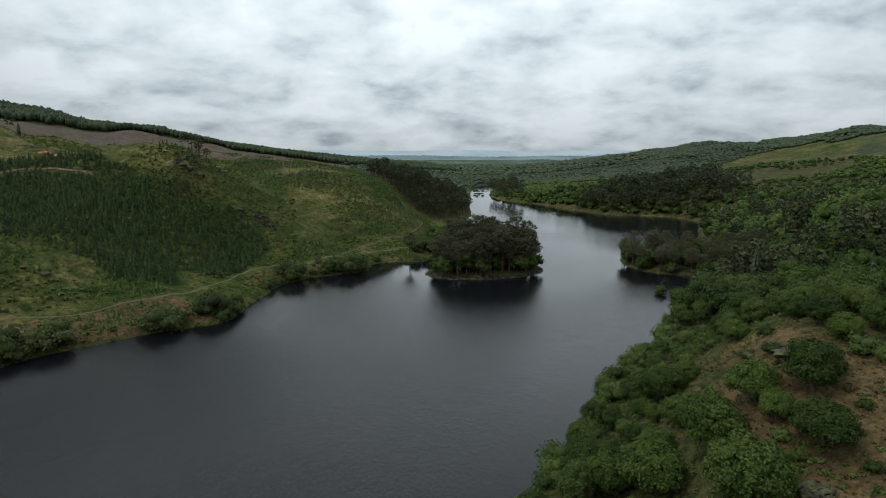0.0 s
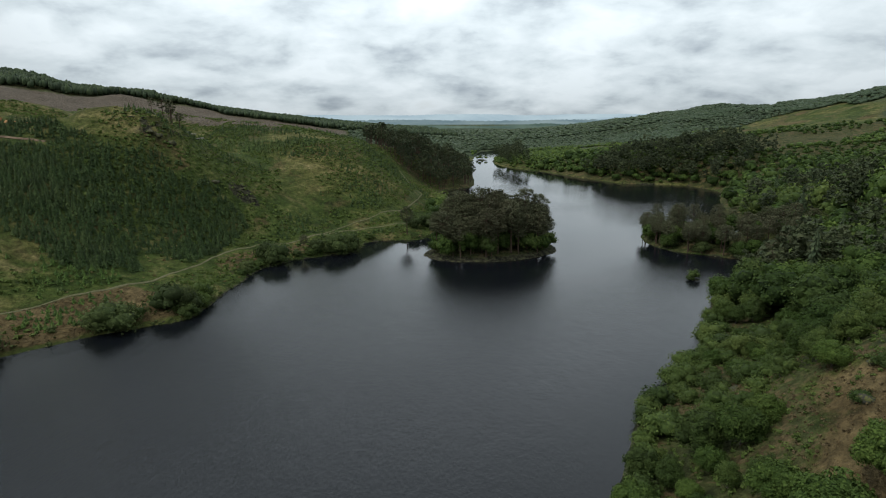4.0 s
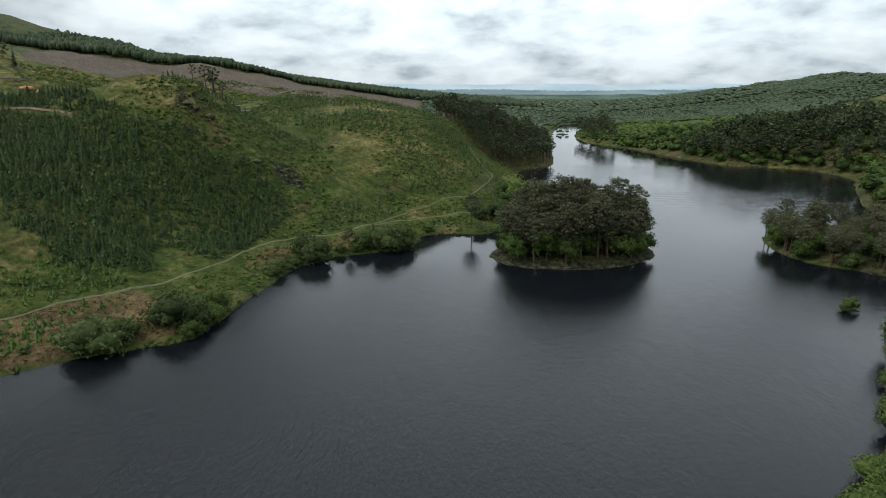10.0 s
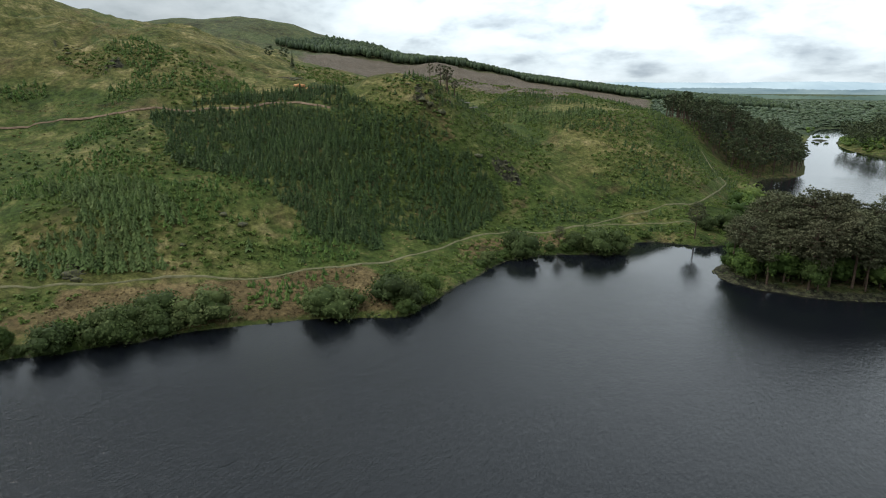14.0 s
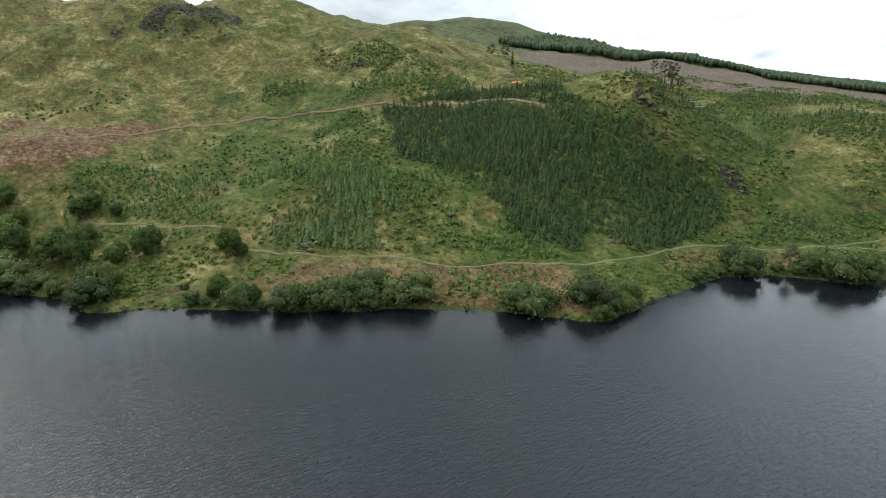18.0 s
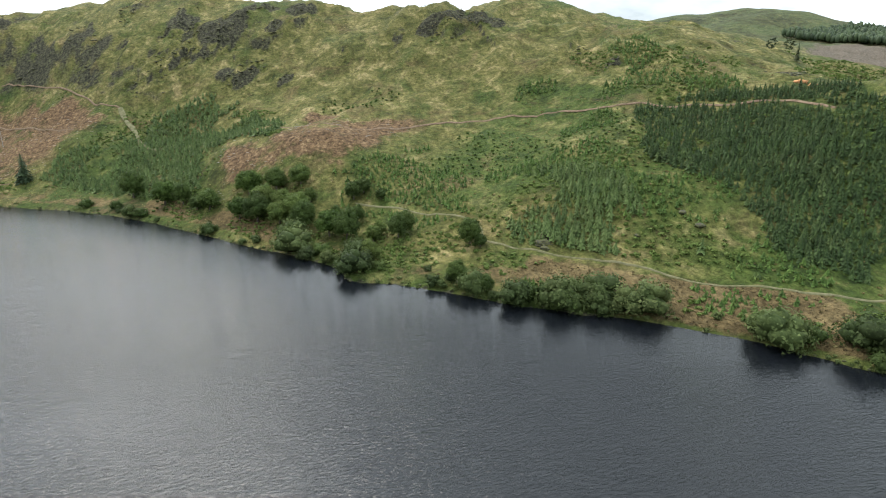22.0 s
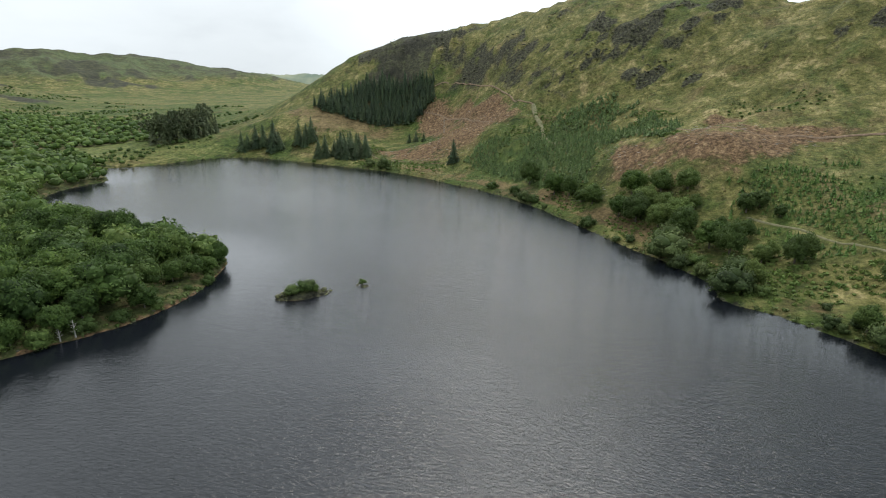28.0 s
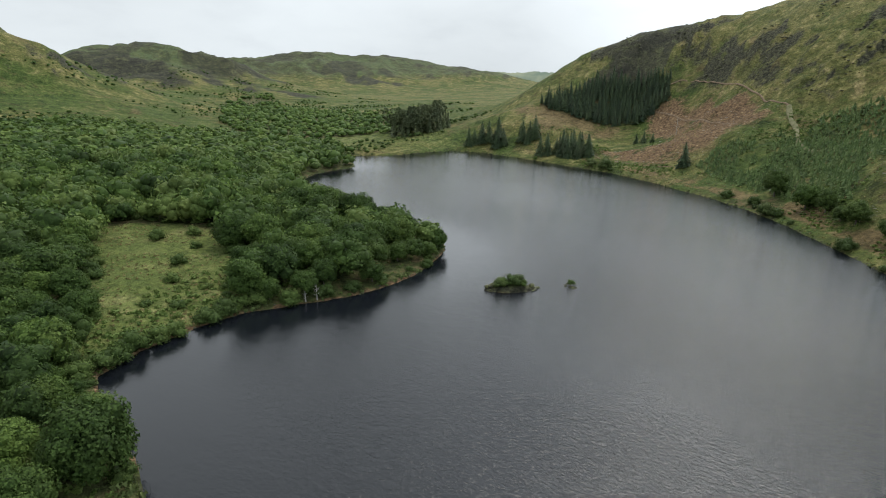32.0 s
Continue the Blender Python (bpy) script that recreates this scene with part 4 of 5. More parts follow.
def crown(middle, radius, tall, big, small, leaves, size, ico, low=0.6):
    """A leafy crown with clumps at two scales and loose sprays over it."""
    d, f = ico
    r = 0.72 + 0.26 * knobs(d, big, 0.7) + 0.13 * knobs(d, small, 0.7) + rng.uniform(-0.06, 0.06, len(d))
    if leaves:
        r = r + 0.05 * np.sin(d[:, 0] * 3 + rng.uniform(0, 6)) + 0.05 * np.sin(d[:, 1] * 4 + rng.uniform(0, 6))
    stretch = np.where(d[:, 2] > 0, tall, tall * low)
    at = d * (r * radius)[:, None]
    at[:, 2] = d[:, 2] * r * stretch
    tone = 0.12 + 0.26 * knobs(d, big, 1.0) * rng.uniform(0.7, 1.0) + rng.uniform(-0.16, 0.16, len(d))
    # the hull under the leaves is toned darker: painted shade inside the crown
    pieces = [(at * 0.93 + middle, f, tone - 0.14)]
    if leaves:
        k = rng.integers(0, len(f), leaves)
        w = rng.dirichlet((1, 1, 1), leaves)
        spot = (at[f[k]] * w[:, :, None]).sum(1)
        out = unit(spot * (1 / radius ** 2, 1 / radius ** 2, 1 / tall ** 2))
        keep = out[:, 2] > -0.6
        spot, out = spot[keep], out[keep]
        lift = rng.uniform(-0.3, 0.5, (len(spot), 1)) * size
        sv, sf = leaflets(spot + out * lift + middle, out + (0, 0, 0.25), size, 0.6 if size < 0.5 else 0.35)
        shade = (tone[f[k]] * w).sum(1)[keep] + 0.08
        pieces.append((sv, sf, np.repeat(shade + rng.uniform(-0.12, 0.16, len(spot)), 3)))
    return join(pieces)


def lobed_crown(middle, radius, tall, lobes, leaves, size, ico, low=0.45):
    """A leafy crown built of rounded boughs, each a dense ball of small leaf tufts, with shade painted into the gaps
    between them by darker cores.
    """
    d, f = ico
    k = np.arange(lobes)
    z = 1 - (k + 0.5) / lobes * (1 + low)
    a = k * 2.39996 + rng.uniform(0, 6.283)
    flat_ = np.sqrt(np.maximum(1 - z * z, 0))
    way = unit(np.column_stack([np.cos(a) * flat_, np.sin(a) * flat_, z]) + rng.normal(0, 0.13, (lobes, 3)))
    reach = rng.uniform(0.50, 0.76, lobes)
    hub = way * reach[:, None] * (radius, radius, tall)
    puff = rng.uniform(0.30, 0.50, lobes) * (24 / lobes) ** 0.4
    # cores take a darker tone than their leaves, as painted inner shade
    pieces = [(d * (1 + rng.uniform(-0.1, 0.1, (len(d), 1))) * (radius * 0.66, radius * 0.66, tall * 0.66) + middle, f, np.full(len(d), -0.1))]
    share = (puff ** 2 / (puff ** 2).sum() * leaves).astype(int)
    for j in range(lobes):
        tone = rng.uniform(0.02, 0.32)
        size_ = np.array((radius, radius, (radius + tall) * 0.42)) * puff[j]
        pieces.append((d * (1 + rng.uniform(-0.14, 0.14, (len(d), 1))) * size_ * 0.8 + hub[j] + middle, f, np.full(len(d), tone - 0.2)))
        out = unit(rng.normal(0, 1, (share[j] * 2, 3)) + way[j] * 0.9 + (0, 0, 0.25))
        out = out[(out @ way[j]) > -0.25][: share[j]]
        spot = out * size_ * rng.uniform(0.8, 1.25, (len(out), 1)) + hub[j] + middle
        v, t = leaflets(spot, out + (0, 0, 0.2), size, 0.5)
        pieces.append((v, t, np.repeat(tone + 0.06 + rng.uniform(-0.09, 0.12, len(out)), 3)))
    return join(pieces)


def limb(a, b, r0, r1, sides=6):
    a, b = np.array(a, float), np.array(b, float)
    w = unit(b - a)
    u = unit(np.cross(w, (0.3, 0.9, 0.2)))
    v = np.cross(w, u)
    t = np.linspace(0, 2 * np.pi, sides, endpoint=False)
    ring = np.cos(t)[:, None] * u + np.sin(t)[:, None] * v
    vs = np.concatenate([a + ring * r0, b + ring * r1])
    k = np.arange(sides)
    k2 = (k + 1) % sides
    f = np.concatenate([np.stack([k, k2, k2 + sides], 1), np.stack([k, k2 + sides, k + sides], 1)])
    return vs, f, 0.5


def broadleaf_shape(height, radius, big, small, leaves, size, ico, bush=False, clumps=0):
    """Trunk and crown of an oak, birch or alder; a bush carries its leaves to the ground."""
    middle = np.array((0, 0, height * (0.36 if bush else 0.49)))
    pieces, base = [], height * 0.028 + 0.06
    pieces.append(limb((0, 0, -0.6), (0.06 * radius, 0.04 * radius, height * 0.5), base, base * 0.6, 7))
    for k in range(5):
        a = k * 2.399
        pieces.append(limb((0.03 * radius, 0.02 * radius, height * (0.1 if bush else 0.26)), (math.cos(a) * radius * 0.6, math.sin(a) * radius * 0.6, height * (0.5 + 0.05 * k)), base * 0.5, base * 0.16, 4))
    if clumps:
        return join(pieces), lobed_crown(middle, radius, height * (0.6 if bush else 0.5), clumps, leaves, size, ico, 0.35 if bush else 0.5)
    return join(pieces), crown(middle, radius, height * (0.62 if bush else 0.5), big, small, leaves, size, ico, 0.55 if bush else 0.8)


def plates(blobs, sprays_each, size):
    """Loose plates of needles with gaps between them."""
    pieces = []
    for x, y, z, r, flat_ in blobs:
        tone = rng.uniform(0.1, 0.45)
        d = unit(rng.normal(0, 1, (sprays_each, 3))) * rng.uniform(0.45, 1.1, (sprays_each, 1))
        v, f = leaflets(d * (r, r, r * flat_) + (x, y, z), d * 0.7 + (0, 0, 0.5), size, 0.5)
        pieces.append((v, f, np.repeat(tone + rng.uniform(-0.12, 0.12, sprays_each), 3)))
    return join(pieces)


def pine_shape(height, tufts, sprays_each, size):
    """A Scots pine: a bare reddish stem and broken dark plates of needles."""
    blobs, pieces = [], []
    lean = rng.normal(0, 0.03, 2) * height
    pieces.append(limb((0, 0, -0.6), (lean[0] * 0.5, lean[1] * 0.5, height * 0.5), height * 0.016 + 0.05, height * 0.012 + 0.04, 7))
    pieces.append(limb((lean[0] * 0.5, lean[1] * 0.5, height * 0.5), (lean[0], lean[1], height * 0.92), height * 0.012 + 0.04, 0.06, 6))
    for k in range(tufts):
        a, f = k * 2.399 + rng.uniform(-0.5, 0.5), (k + 0.5) / tufts
        up = 0.50 + 0.48 * (1 - f)
        reach = height * 0.21 * (0.12 + 0.95 * math.sin(math.pi * min(0.1 + f * 0.75, 1))) * rng.uniform(0.55, 1.15)
        x, y, z = lean[0] * up + math.cos(a) * reach, lean[1] * up + math.sin(a) * reach, height * up
        blobs.append((x, y, z, height * rng.uniform(0.05, 0.095), rng.uniform(0.3, 0.5)))
        if k % 2:
            pieces.append(limb((lean[0] * up, lean[1] * up, z - height * 0.05), (x, y, z), 0.07, 0.03, 4))
    return join(pieces), plates(blobs, sprays_each, size)


def spruce_shape(height, tiers, around, width=0.19):
    """A dense spruce: whorls of narrow drooping boughs that shorten to a spire."""
    v, f, tone = [], [], []
    for k in range(tiers):
        q = k / (tiers - 1)
        r = height * width * (1 - q) ** 0.85 + 0.03 * height
        turn = rng.uniform(0, 6.28)
        count = max(3, round(around * (1 - 0.5 * q)))
        for s in range(count):
            a = turn + 6.283 * (s + rng.uniform(-0.3, 0.3)) / count
            w = 6.283 / around * rng.uniform(0.42, 0.62)
            rr = r * rng.uniform(0.6, 1.2)
            z = height * (0.05 + 0.9 * q) + rng.uniform(-0.5, 0.5) * height / tiers
            drop = rr * rng.uniform(0.1, 0.5)
            base = len(v)
            v += [(0, 0, z + height / tiers * rng.uniform(0.9, 1.7)), (math.cos(a - w) * rr * 0.7, math.sin(a - w) * rr * 0.7, z - drop * 0.3),
                  (math.cos(a) * rr, math.sin(a) * rr, z - drop), (math.cos(a + w) * rr * 0.7, math.sin(a + w) * rr * 0.7, z - drop * 0.3)]
            f += [(base, base + 1, base + 2), (base, base + 2, base + 3)]
            # each bough is toned darker at the stem and lighter at its tip
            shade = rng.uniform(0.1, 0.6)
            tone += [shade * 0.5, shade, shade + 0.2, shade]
    trunk = join([limb((0, 0, -0.5), (0, 0, height * 0.9), height * 0.014 + 0.03, 0.02, 6)])
    return trunk, (np.array(v, float), np.array(f), np.array(tone))


# ---- plants: placing ----
def scatter(x0, y0, x1, y1, step, seed, jitter=0.42):
    """Places on a loose, uneven grid."""
    r = np.random.default_rng(seed)
    gx, gy = np.meshgrid(np.arange(x0, x1, step), np.arange(y0, y1, step))
    q = np.stack([gx.ravel(), gy.ravel()], 1)
    return q + r.uniform(-jitter, jitter, q.shape) * step


def inside(q, outline):
    return signed_distance(q, np.array(outline, float)) < 0


def thicket(name, shapes, places, scales, mat, label, category, turns=None, tall=None, smooth=False):
    """Many plants joined into one object of kind stuff. shapes: (places, triangles, tone) of each form."""
    if not len(places):
        return
    z = ground_at(places)
    r = np.random.default_rng(len(places))
    turn = r.uniform(0, 6.283, len(places)) if turns is None else turns
    lift = r.uniform(0.85, 1.2, len(places)) if tall is None else tall
    which = r.integers(0, len(shapes), len(places))
    vs, fs, ts, base = [], [], [], 0
    for s, (sv, sf, st) in enumerate(shapes):
        k = np.where(which == s)[0]
        if not len(k):
            continue
        c, n = np.cos(turn[k])[:, None], np.sin(turn[k])[:, None]
        x = (sv[None, :, 0] * c - sv[None, :, 1] * n) * scales[k][:, None] + places[k, 0][:, None]
        y = (sv[None, :, 0] * n + sv[None, :, 1] * c) * scales[k][:, None] + places[k, 1][:, None]
        zz = sv[None, :, 2] * (scales[k] * lift[k])[:, None] + z[k][:, None]
        vs.append(np.stack([x, y, zz], -1).reshape(-1, 3))
        fs.append((sf[None] + (np.arange(len(k)) * len(sv))[:, None, None]).reshape(-1, 3) + base)
        ts.append((st[None] + r.uniform(-0.38, 0.28, (len(k), 1))).ravel())
        base += len(k) * len(sv)
    me = mesh_object(name, np.concatenate(vs), np.concatenate(fs), mat, smooth, np.concatenate(ts))
    return tagged(new(name, me), label, category, kind="stuff")


def part(name, shape, mat, parent, label=""):
    v, f, t = shape
    ob = new(name, mesh_object(name, v, f, mat, False, t))
    ob.parent = parent
    return tagged(ob, label)


def tree(name, shape, bark, leaf, label, category, group):
    """A tree of its own: trunk and crown."""
    base = tagged(new(name), label, category, group)
    part("trunk", shape[0], bark, base)
    part("crown", shape[1], leaf, base)
    return base


def grove(protos, places, scales, seed, sink=0.15):
    """Copies of the given trees, each a thing of its own, standing on the ground."""
    r = np.random.default_rng(seed)
    z = ground_at(places)
    spots = list(zip(places, z, scales))
    for n, ((x, y), h, s) in enumerate(spots):
        m = Matrix.Translation((x, y, h - sink)) @ Matrix.Rotation(r.uniform(0, 6.283), 4, "Z") @ Matrix.Diagonal((s, s, s * r.uniform(0.9, 1.12), 1))
        own = len(spots) - 1 - n
        if own < len(protos):
            protos[own].matrix_basis = m
        else:
            copy_thing(protos[r.integers(len(protos))], m)


paths = np.array(FOOTPATH, float), np.array(HILL_TRACK, float), np.array(UPPER_PATH, float)


def off_paths(q, gap):
    return np.min([line_distance(q, p) for p in paths], axis=0) > gap


# ---- island and headland pines ----
pines = [tree("scots_pine", pine_shape(13.5, 60, 40, 0.31), PINE_BARK, PINE_NEEDLE, "tall dark Scots pine with a bare grey-brown trunk", "pine tree", "loch pines") for _ in range(5)]
q = scatter(-10, 130, 38, 168, 2.9, 11)
q = q[(shore_distance(q) > 1.6) & (np.hypot((q[:, 0] - 14) / 25, (q[:, 1] - 148) / 20) < 1)]
head = scatter(70, 134, 112, 182, 4.0, 12)
head = head[(shore_distance(head) > 0.4) & (head[:, 0] - 70 < 40)]
rim_line = curve_through(EAST_SHORE[8:18], 5, closed=False)
rim_line = rim_line + (1.1, 0.0) + np.random.default_rng(15).normal(0, 0.7, rim_line.shape)
rim_line = rim_line[shore_distance(rim_line) > 0.3]
head = np.concatenate([head, rim_line])
head_oaks, head = head[::4], np.concatenate([head[1::4], head[2::4], head[3::4]])
knoll = np.array([(-102.5, 183), (-101, 184), (-99.5, 182), (-98.5, 181), (-97, 183), (-105, 180), (-96, 181)], float)
lone = np.array([(-14, 167), (-44, 141.5)], float)
spots = np.concatenate([q, head, lone])
mid = np.hypot((q[:, 0] - 14) / 24, (q[:, 1] - 148) / 17)
sizes = np.concatenate([1.19 - 0.6 * np.clip(mid, 0, 1) ** 2 + rng.uniform(-0.24, 0.16, len(q)), rng.uniform(0.45, 0.78, len(head)), [0.7, 0.42]])
grove(pines, spots, sizes, 13)
slim_pines = [tree("scots_pine", pine_shape(7.5, 11, 26, 0.42), PINE_BARK, PINE_NEEDLE, "thin wind-bent pine standing on the rocky knoll", "pine tree", "knoll pines") for _ in range(3)]
grove(slim_pines, knoll, rng.uniform(0.7, 1.05, len(knoll)), 14)
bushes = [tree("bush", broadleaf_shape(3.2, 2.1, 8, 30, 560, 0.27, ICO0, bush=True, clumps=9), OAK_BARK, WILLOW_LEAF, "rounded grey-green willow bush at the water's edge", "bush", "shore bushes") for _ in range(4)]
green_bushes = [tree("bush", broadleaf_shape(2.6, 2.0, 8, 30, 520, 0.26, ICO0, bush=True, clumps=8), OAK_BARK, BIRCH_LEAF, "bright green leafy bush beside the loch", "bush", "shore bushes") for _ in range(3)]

# ---- bushes along the west shore, the islets and the meadow ----
line = curve_through(WEST_SHORE[8:], 16)
line = line[(line[:, 0] < 0)]
r = np.random.default_rng(21)
spots = []
for p in line:
    crowd = value_noise(p[None], 16, 41)[0]
    if r.uniform() < 0.12 + 1.5 * max(0, crowd - 0.4):
        spots.append(p + r.normal(0, 3.0, 2))
q = np.array(spots)
d = shore_distance(q)
q = q[(d > 0.4) & (d < 12)]
r.shuffle(q)
grey, bright = q[: int(len(q) * 0.6)][:150], q[int(len(q) * 0.6):][:90]
under_pines = scatter(-6, 134, 36, 164, 15, 24)
under_pines = under_pines[shore_distance(under_pines) > 1.0]
under_head = scatter(72, 136, 104, 160, 13, 25)
under_head = under_head[(shore_distance(under_head) > 0.6) & (shore_distance(under_head) < 14)]
grey = np.concatenate([grey, under_pines, under_head, rim_line[::2] + (0.5, 0.2), [(-57, 89), (-58.5, 92), (-60, 88), (-88, 57), (-91, 59), (-86, 62), (-93, 55), (-84, 65), (-96, 51), (-77, 74), (-71, 78), (-92.0, -66.4), (-95.2, -64.2)]])
on_islets = [(-92.6, -66.1), (-94.0, -64.8), (-95.4, -63.2), (-103.9, -56.6), (64, 114.5), (63.0, 114.0)]
in_meadow = [(-52, -125), (-60, -133), (-42, -104), (-56, -145), (-47, -117), (-38, -108), (-64, -142), (-50, -108)]
on_knoll = [(40, 21), (41, 17), (34, 2), (44, 24), (34, -1), (48, 11), (49, 9), (43, 3), (39, -4), (44, -9), (48, -4), (36, 40.5), (43, 47), (37, 35.5), (43, 41), (34, 38), (46, 46), (40, 39), (41, 44.5)]
east_edge = curve_through(EAST_SHORE[:11], 5, closed=False)
east_edge = east_edge + np.array([1.4, -1.0]) + r.normal(0, 0.8, east_edge.shape)
south_edge = curve_through(SOUTH_SHORE[9:], 3, closed=False)
south_edge = south_edge + r.normal(0, 1.0, south_edge.shape) + (0.5, -1.2)
scrub_bank = scatter(20, 34, 66, 80, 3.7, 26)
edge = np.concatenate([east_edge, south_edge, scrub_bank[inside(scrub_bank, SCRUB_BANK)]])
fringe = curve_through(MEADOW, 7)
fringe = fringe + (fringe - fringe.mean(0)) * 0.06 + r.normal(0, 1.0, fringe.shape)
fringe = fringe[shore_distance(fringe) > 6]
bright = np.concatenate([bright, edge[shore_distance(edge) > 0.2], fringe, on_islets, in_meadow, on_knoll])
bush_sizes = 0.4 + 1.6 * r.uniform(0, 1, len(grey)) ** 2.2
bush_sizes[np.hypot(grey[:, 0] - 14, grey[:, 1] - 148) < 26] *= 0.42
bush_sizes[(grey[:, 0] > 66) & (grey[:, 1] > 130)] *= 0.6
bush_sizes[(grey[:, 0] < -90) & (grey[:, 1] < -60) & (grey[:, 1] > -70)] = 0.6
grove(bushes, grey, bush_sizes, 22)
sb = np.concatenate([0.35 + 0.85 * r.uniform(0, 1, len(bright) - 33), (0.62, 0.75, 0.5, 0.36, 0.7, 0.5), (0.8, 0.6, 0.7, 0.9, 0.7, 0.5, 0.8, 0.5), (0.5, 0.6, 0.45, 0.5, 0.4, 0.8, 0.6, 0.35, 0.4, 0.5, 0.5, 0.6, 0.8, 0.7, 0.6, 0.7, 0.8, 0.45, 0.5)])
grove(green_bushes, bright, sb, 23)

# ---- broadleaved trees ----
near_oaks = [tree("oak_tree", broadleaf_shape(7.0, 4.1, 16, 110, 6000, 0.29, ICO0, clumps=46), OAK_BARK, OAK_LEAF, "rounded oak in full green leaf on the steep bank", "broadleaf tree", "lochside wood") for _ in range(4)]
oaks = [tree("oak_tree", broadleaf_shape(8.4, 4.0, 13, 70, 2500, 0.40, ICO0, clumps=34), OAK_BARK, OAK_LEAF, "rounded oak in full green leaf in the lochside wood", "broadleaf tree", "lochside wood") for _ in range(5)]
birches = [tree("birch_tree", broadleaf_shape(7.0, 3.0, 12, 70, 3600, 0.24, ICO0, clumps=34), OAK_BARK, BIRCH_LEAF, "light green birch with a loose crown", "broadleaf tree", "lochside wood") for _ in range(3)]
west_trees = np.array([(-174, -9), (-169, -4), (-163, 2), (-162, 7), (-184, -6), (-180, 2), (-177, 9), (-157, 8), (-149, 14), (-145, 18), (-187, -18), (-199, -27), (-204, -33), (-219, -45), (-170, 3), (-174, -2)], float)

q = scatter(-40, -140, 200, 210, 4.6, 31)
d = shore_distance(q)
keep = (wood_weight(q, d) > 0.5) & (d > 1.5) & (q[:, 0] + q[:, 1] * 0.2 > -12)
east = q[keep & (q[:, 1] > -95)]
head_zone = (east[:, 0] > 69) & (east[:, 0] < 112) & (east[:, 1] > 132) & (east[:, 1] < 183)
clearing = (signed_distance(east, np.array(BRACKEN_KNOLL, float)) < 3.5) | (signed_distance(east, np.array(ROCKY_PATCH, float)) < 2.5)
steep_bank = (east[:, 0] < 42) & (east[:, 1] > -25) & (east[:, 1] < 55)
east = east[~head_zone & ~clearing & (~inside(east, SCRUB_BANK) | (fbm(east, 9, 44, 2) > -0.12)) & (fbm(east, 22, 45, 2) > np.where(steep_bank, -0.38, -0.45))]
east = east[np.min(np.hypot(east[:, None, 0] - [28, 29, 35, 40, 22, 37], east[:, None, 1] - [-3, 7, 10, 7, 5, 0]), axis=1) > 5]
nearby = (east[:, 0] < 62) & (east[:, 1] > -62) & (east[:, 1] < 85) & (shore_distance(east) < 44)
east_near, east_rest = east[nearby], east[~nearby]
q = scatter(-220, -440, 60, -55, 5.8, 32)
d = shore_distance(q)
south = q[(wood_weight(q, d) > 0.5) & (d > 1.5) & ~((q[:, 1] > -95) & (q[:, 0] > -12))]
south = south[fbm(south, 30, 46, 2) > -0.75]
nearby = (south[:, 1] > -150) & (south[:, 0] > -125)
south_near, south_rest = south[nearby], south[~nearby]
r = np.random.default_rng(33)
east_near = east_near[np.argsort(np.hypot(east_near[:, 0], east_near[:, 1] + 15))]
r.shuffle(south_near)
k1, k2 = min(len(east_near), 230), min(len(south_near), 170)
r.shuffle(east_near[:k1])


def by_shore(places, least, most):
    """Smaller trees at the water's edge."""
    low = 1 - 0.4 * smoothstep(16, 4, signed_distance(places, np.array(BRACKEN_KNOLL, float)))
    low = low * (1 - 0.5 * zone_weight(places, SCRUB_BANK, 4))
    return r.uniform(least, most, len(places)) * np.clip(0.5 + shore_distance(places) / 16, 0.5, 1) * low


knoll_trees = np.array([(35, 10), (40, 7), (29, 7), (28, -3), (22, 5), (43, 30), (37, 0), (35, 5), (48, 14), (49, 20), (18, 8), (29, 15),
                        (-14.5, -63.5), (-8, -70), (-14, -78), (-9, -85), (-16, -87), (-17, -95), (-7, -60), (-11, -94), (-4, -77)], float)
e_oak = np.concatenate([knoll_trees, east_near[: k1 // 2]])
grove(near_oaks, e_oak, np.concatenate([[0.72, 0.8, 0.9, 1.0, 0.85, 0.5, 0.72, 0.45, 0.5, 0.6, 0.7, 0.6, 1.2, 0.9, 0.85, 0.9, 0.65, 0.7, 0.9, 0.85, 1.0], by_shore(east_near[: k1 // 2], 0.4, 1.1)]), 36)
west_birches = np.array([(-164, 23), (-165, 26), (-169, 11), (-140, 24), (-139, 32), (-157, 17), (-152, 20), (-191, -22), (-160, 30), (-124, 44), (-128, 45), (-109, 36), (-127, 21), (-138, 30), (-103, 40), (-142, 26), (-122, 46), (-153, 22)], float)
grove(birches, np.concatenate([west_trees[1::4], west_trees[2::4], west_trees[3::4], west_birches, east_near[k1 // 2:k1]]), np.concatenate([r.uniform(0.95, 1.4, 12), (0.85, 0.75, 0.6, 0.7, 0.85, 0.6, 0.5, 0.7, 0.5, 0.95, 0.6, 0.7, 0.8, 0.9, 0.6, 0.6, 0.5, 0.7), by_shore(east_near[k1 // 2:k1], 0.4, 1.15)]), 35)
grove(oaks, np.concatenate([west_trees[::4], south_near[:k2], head_oaks]), np.concatenate([r.uniform(0.75, 1.15, len(west_trees[::4])), by_shore(south_near[:k2], 0.6, 1.2), r.uniform(0.4, 0.8, len(head_oaks))]), 34)

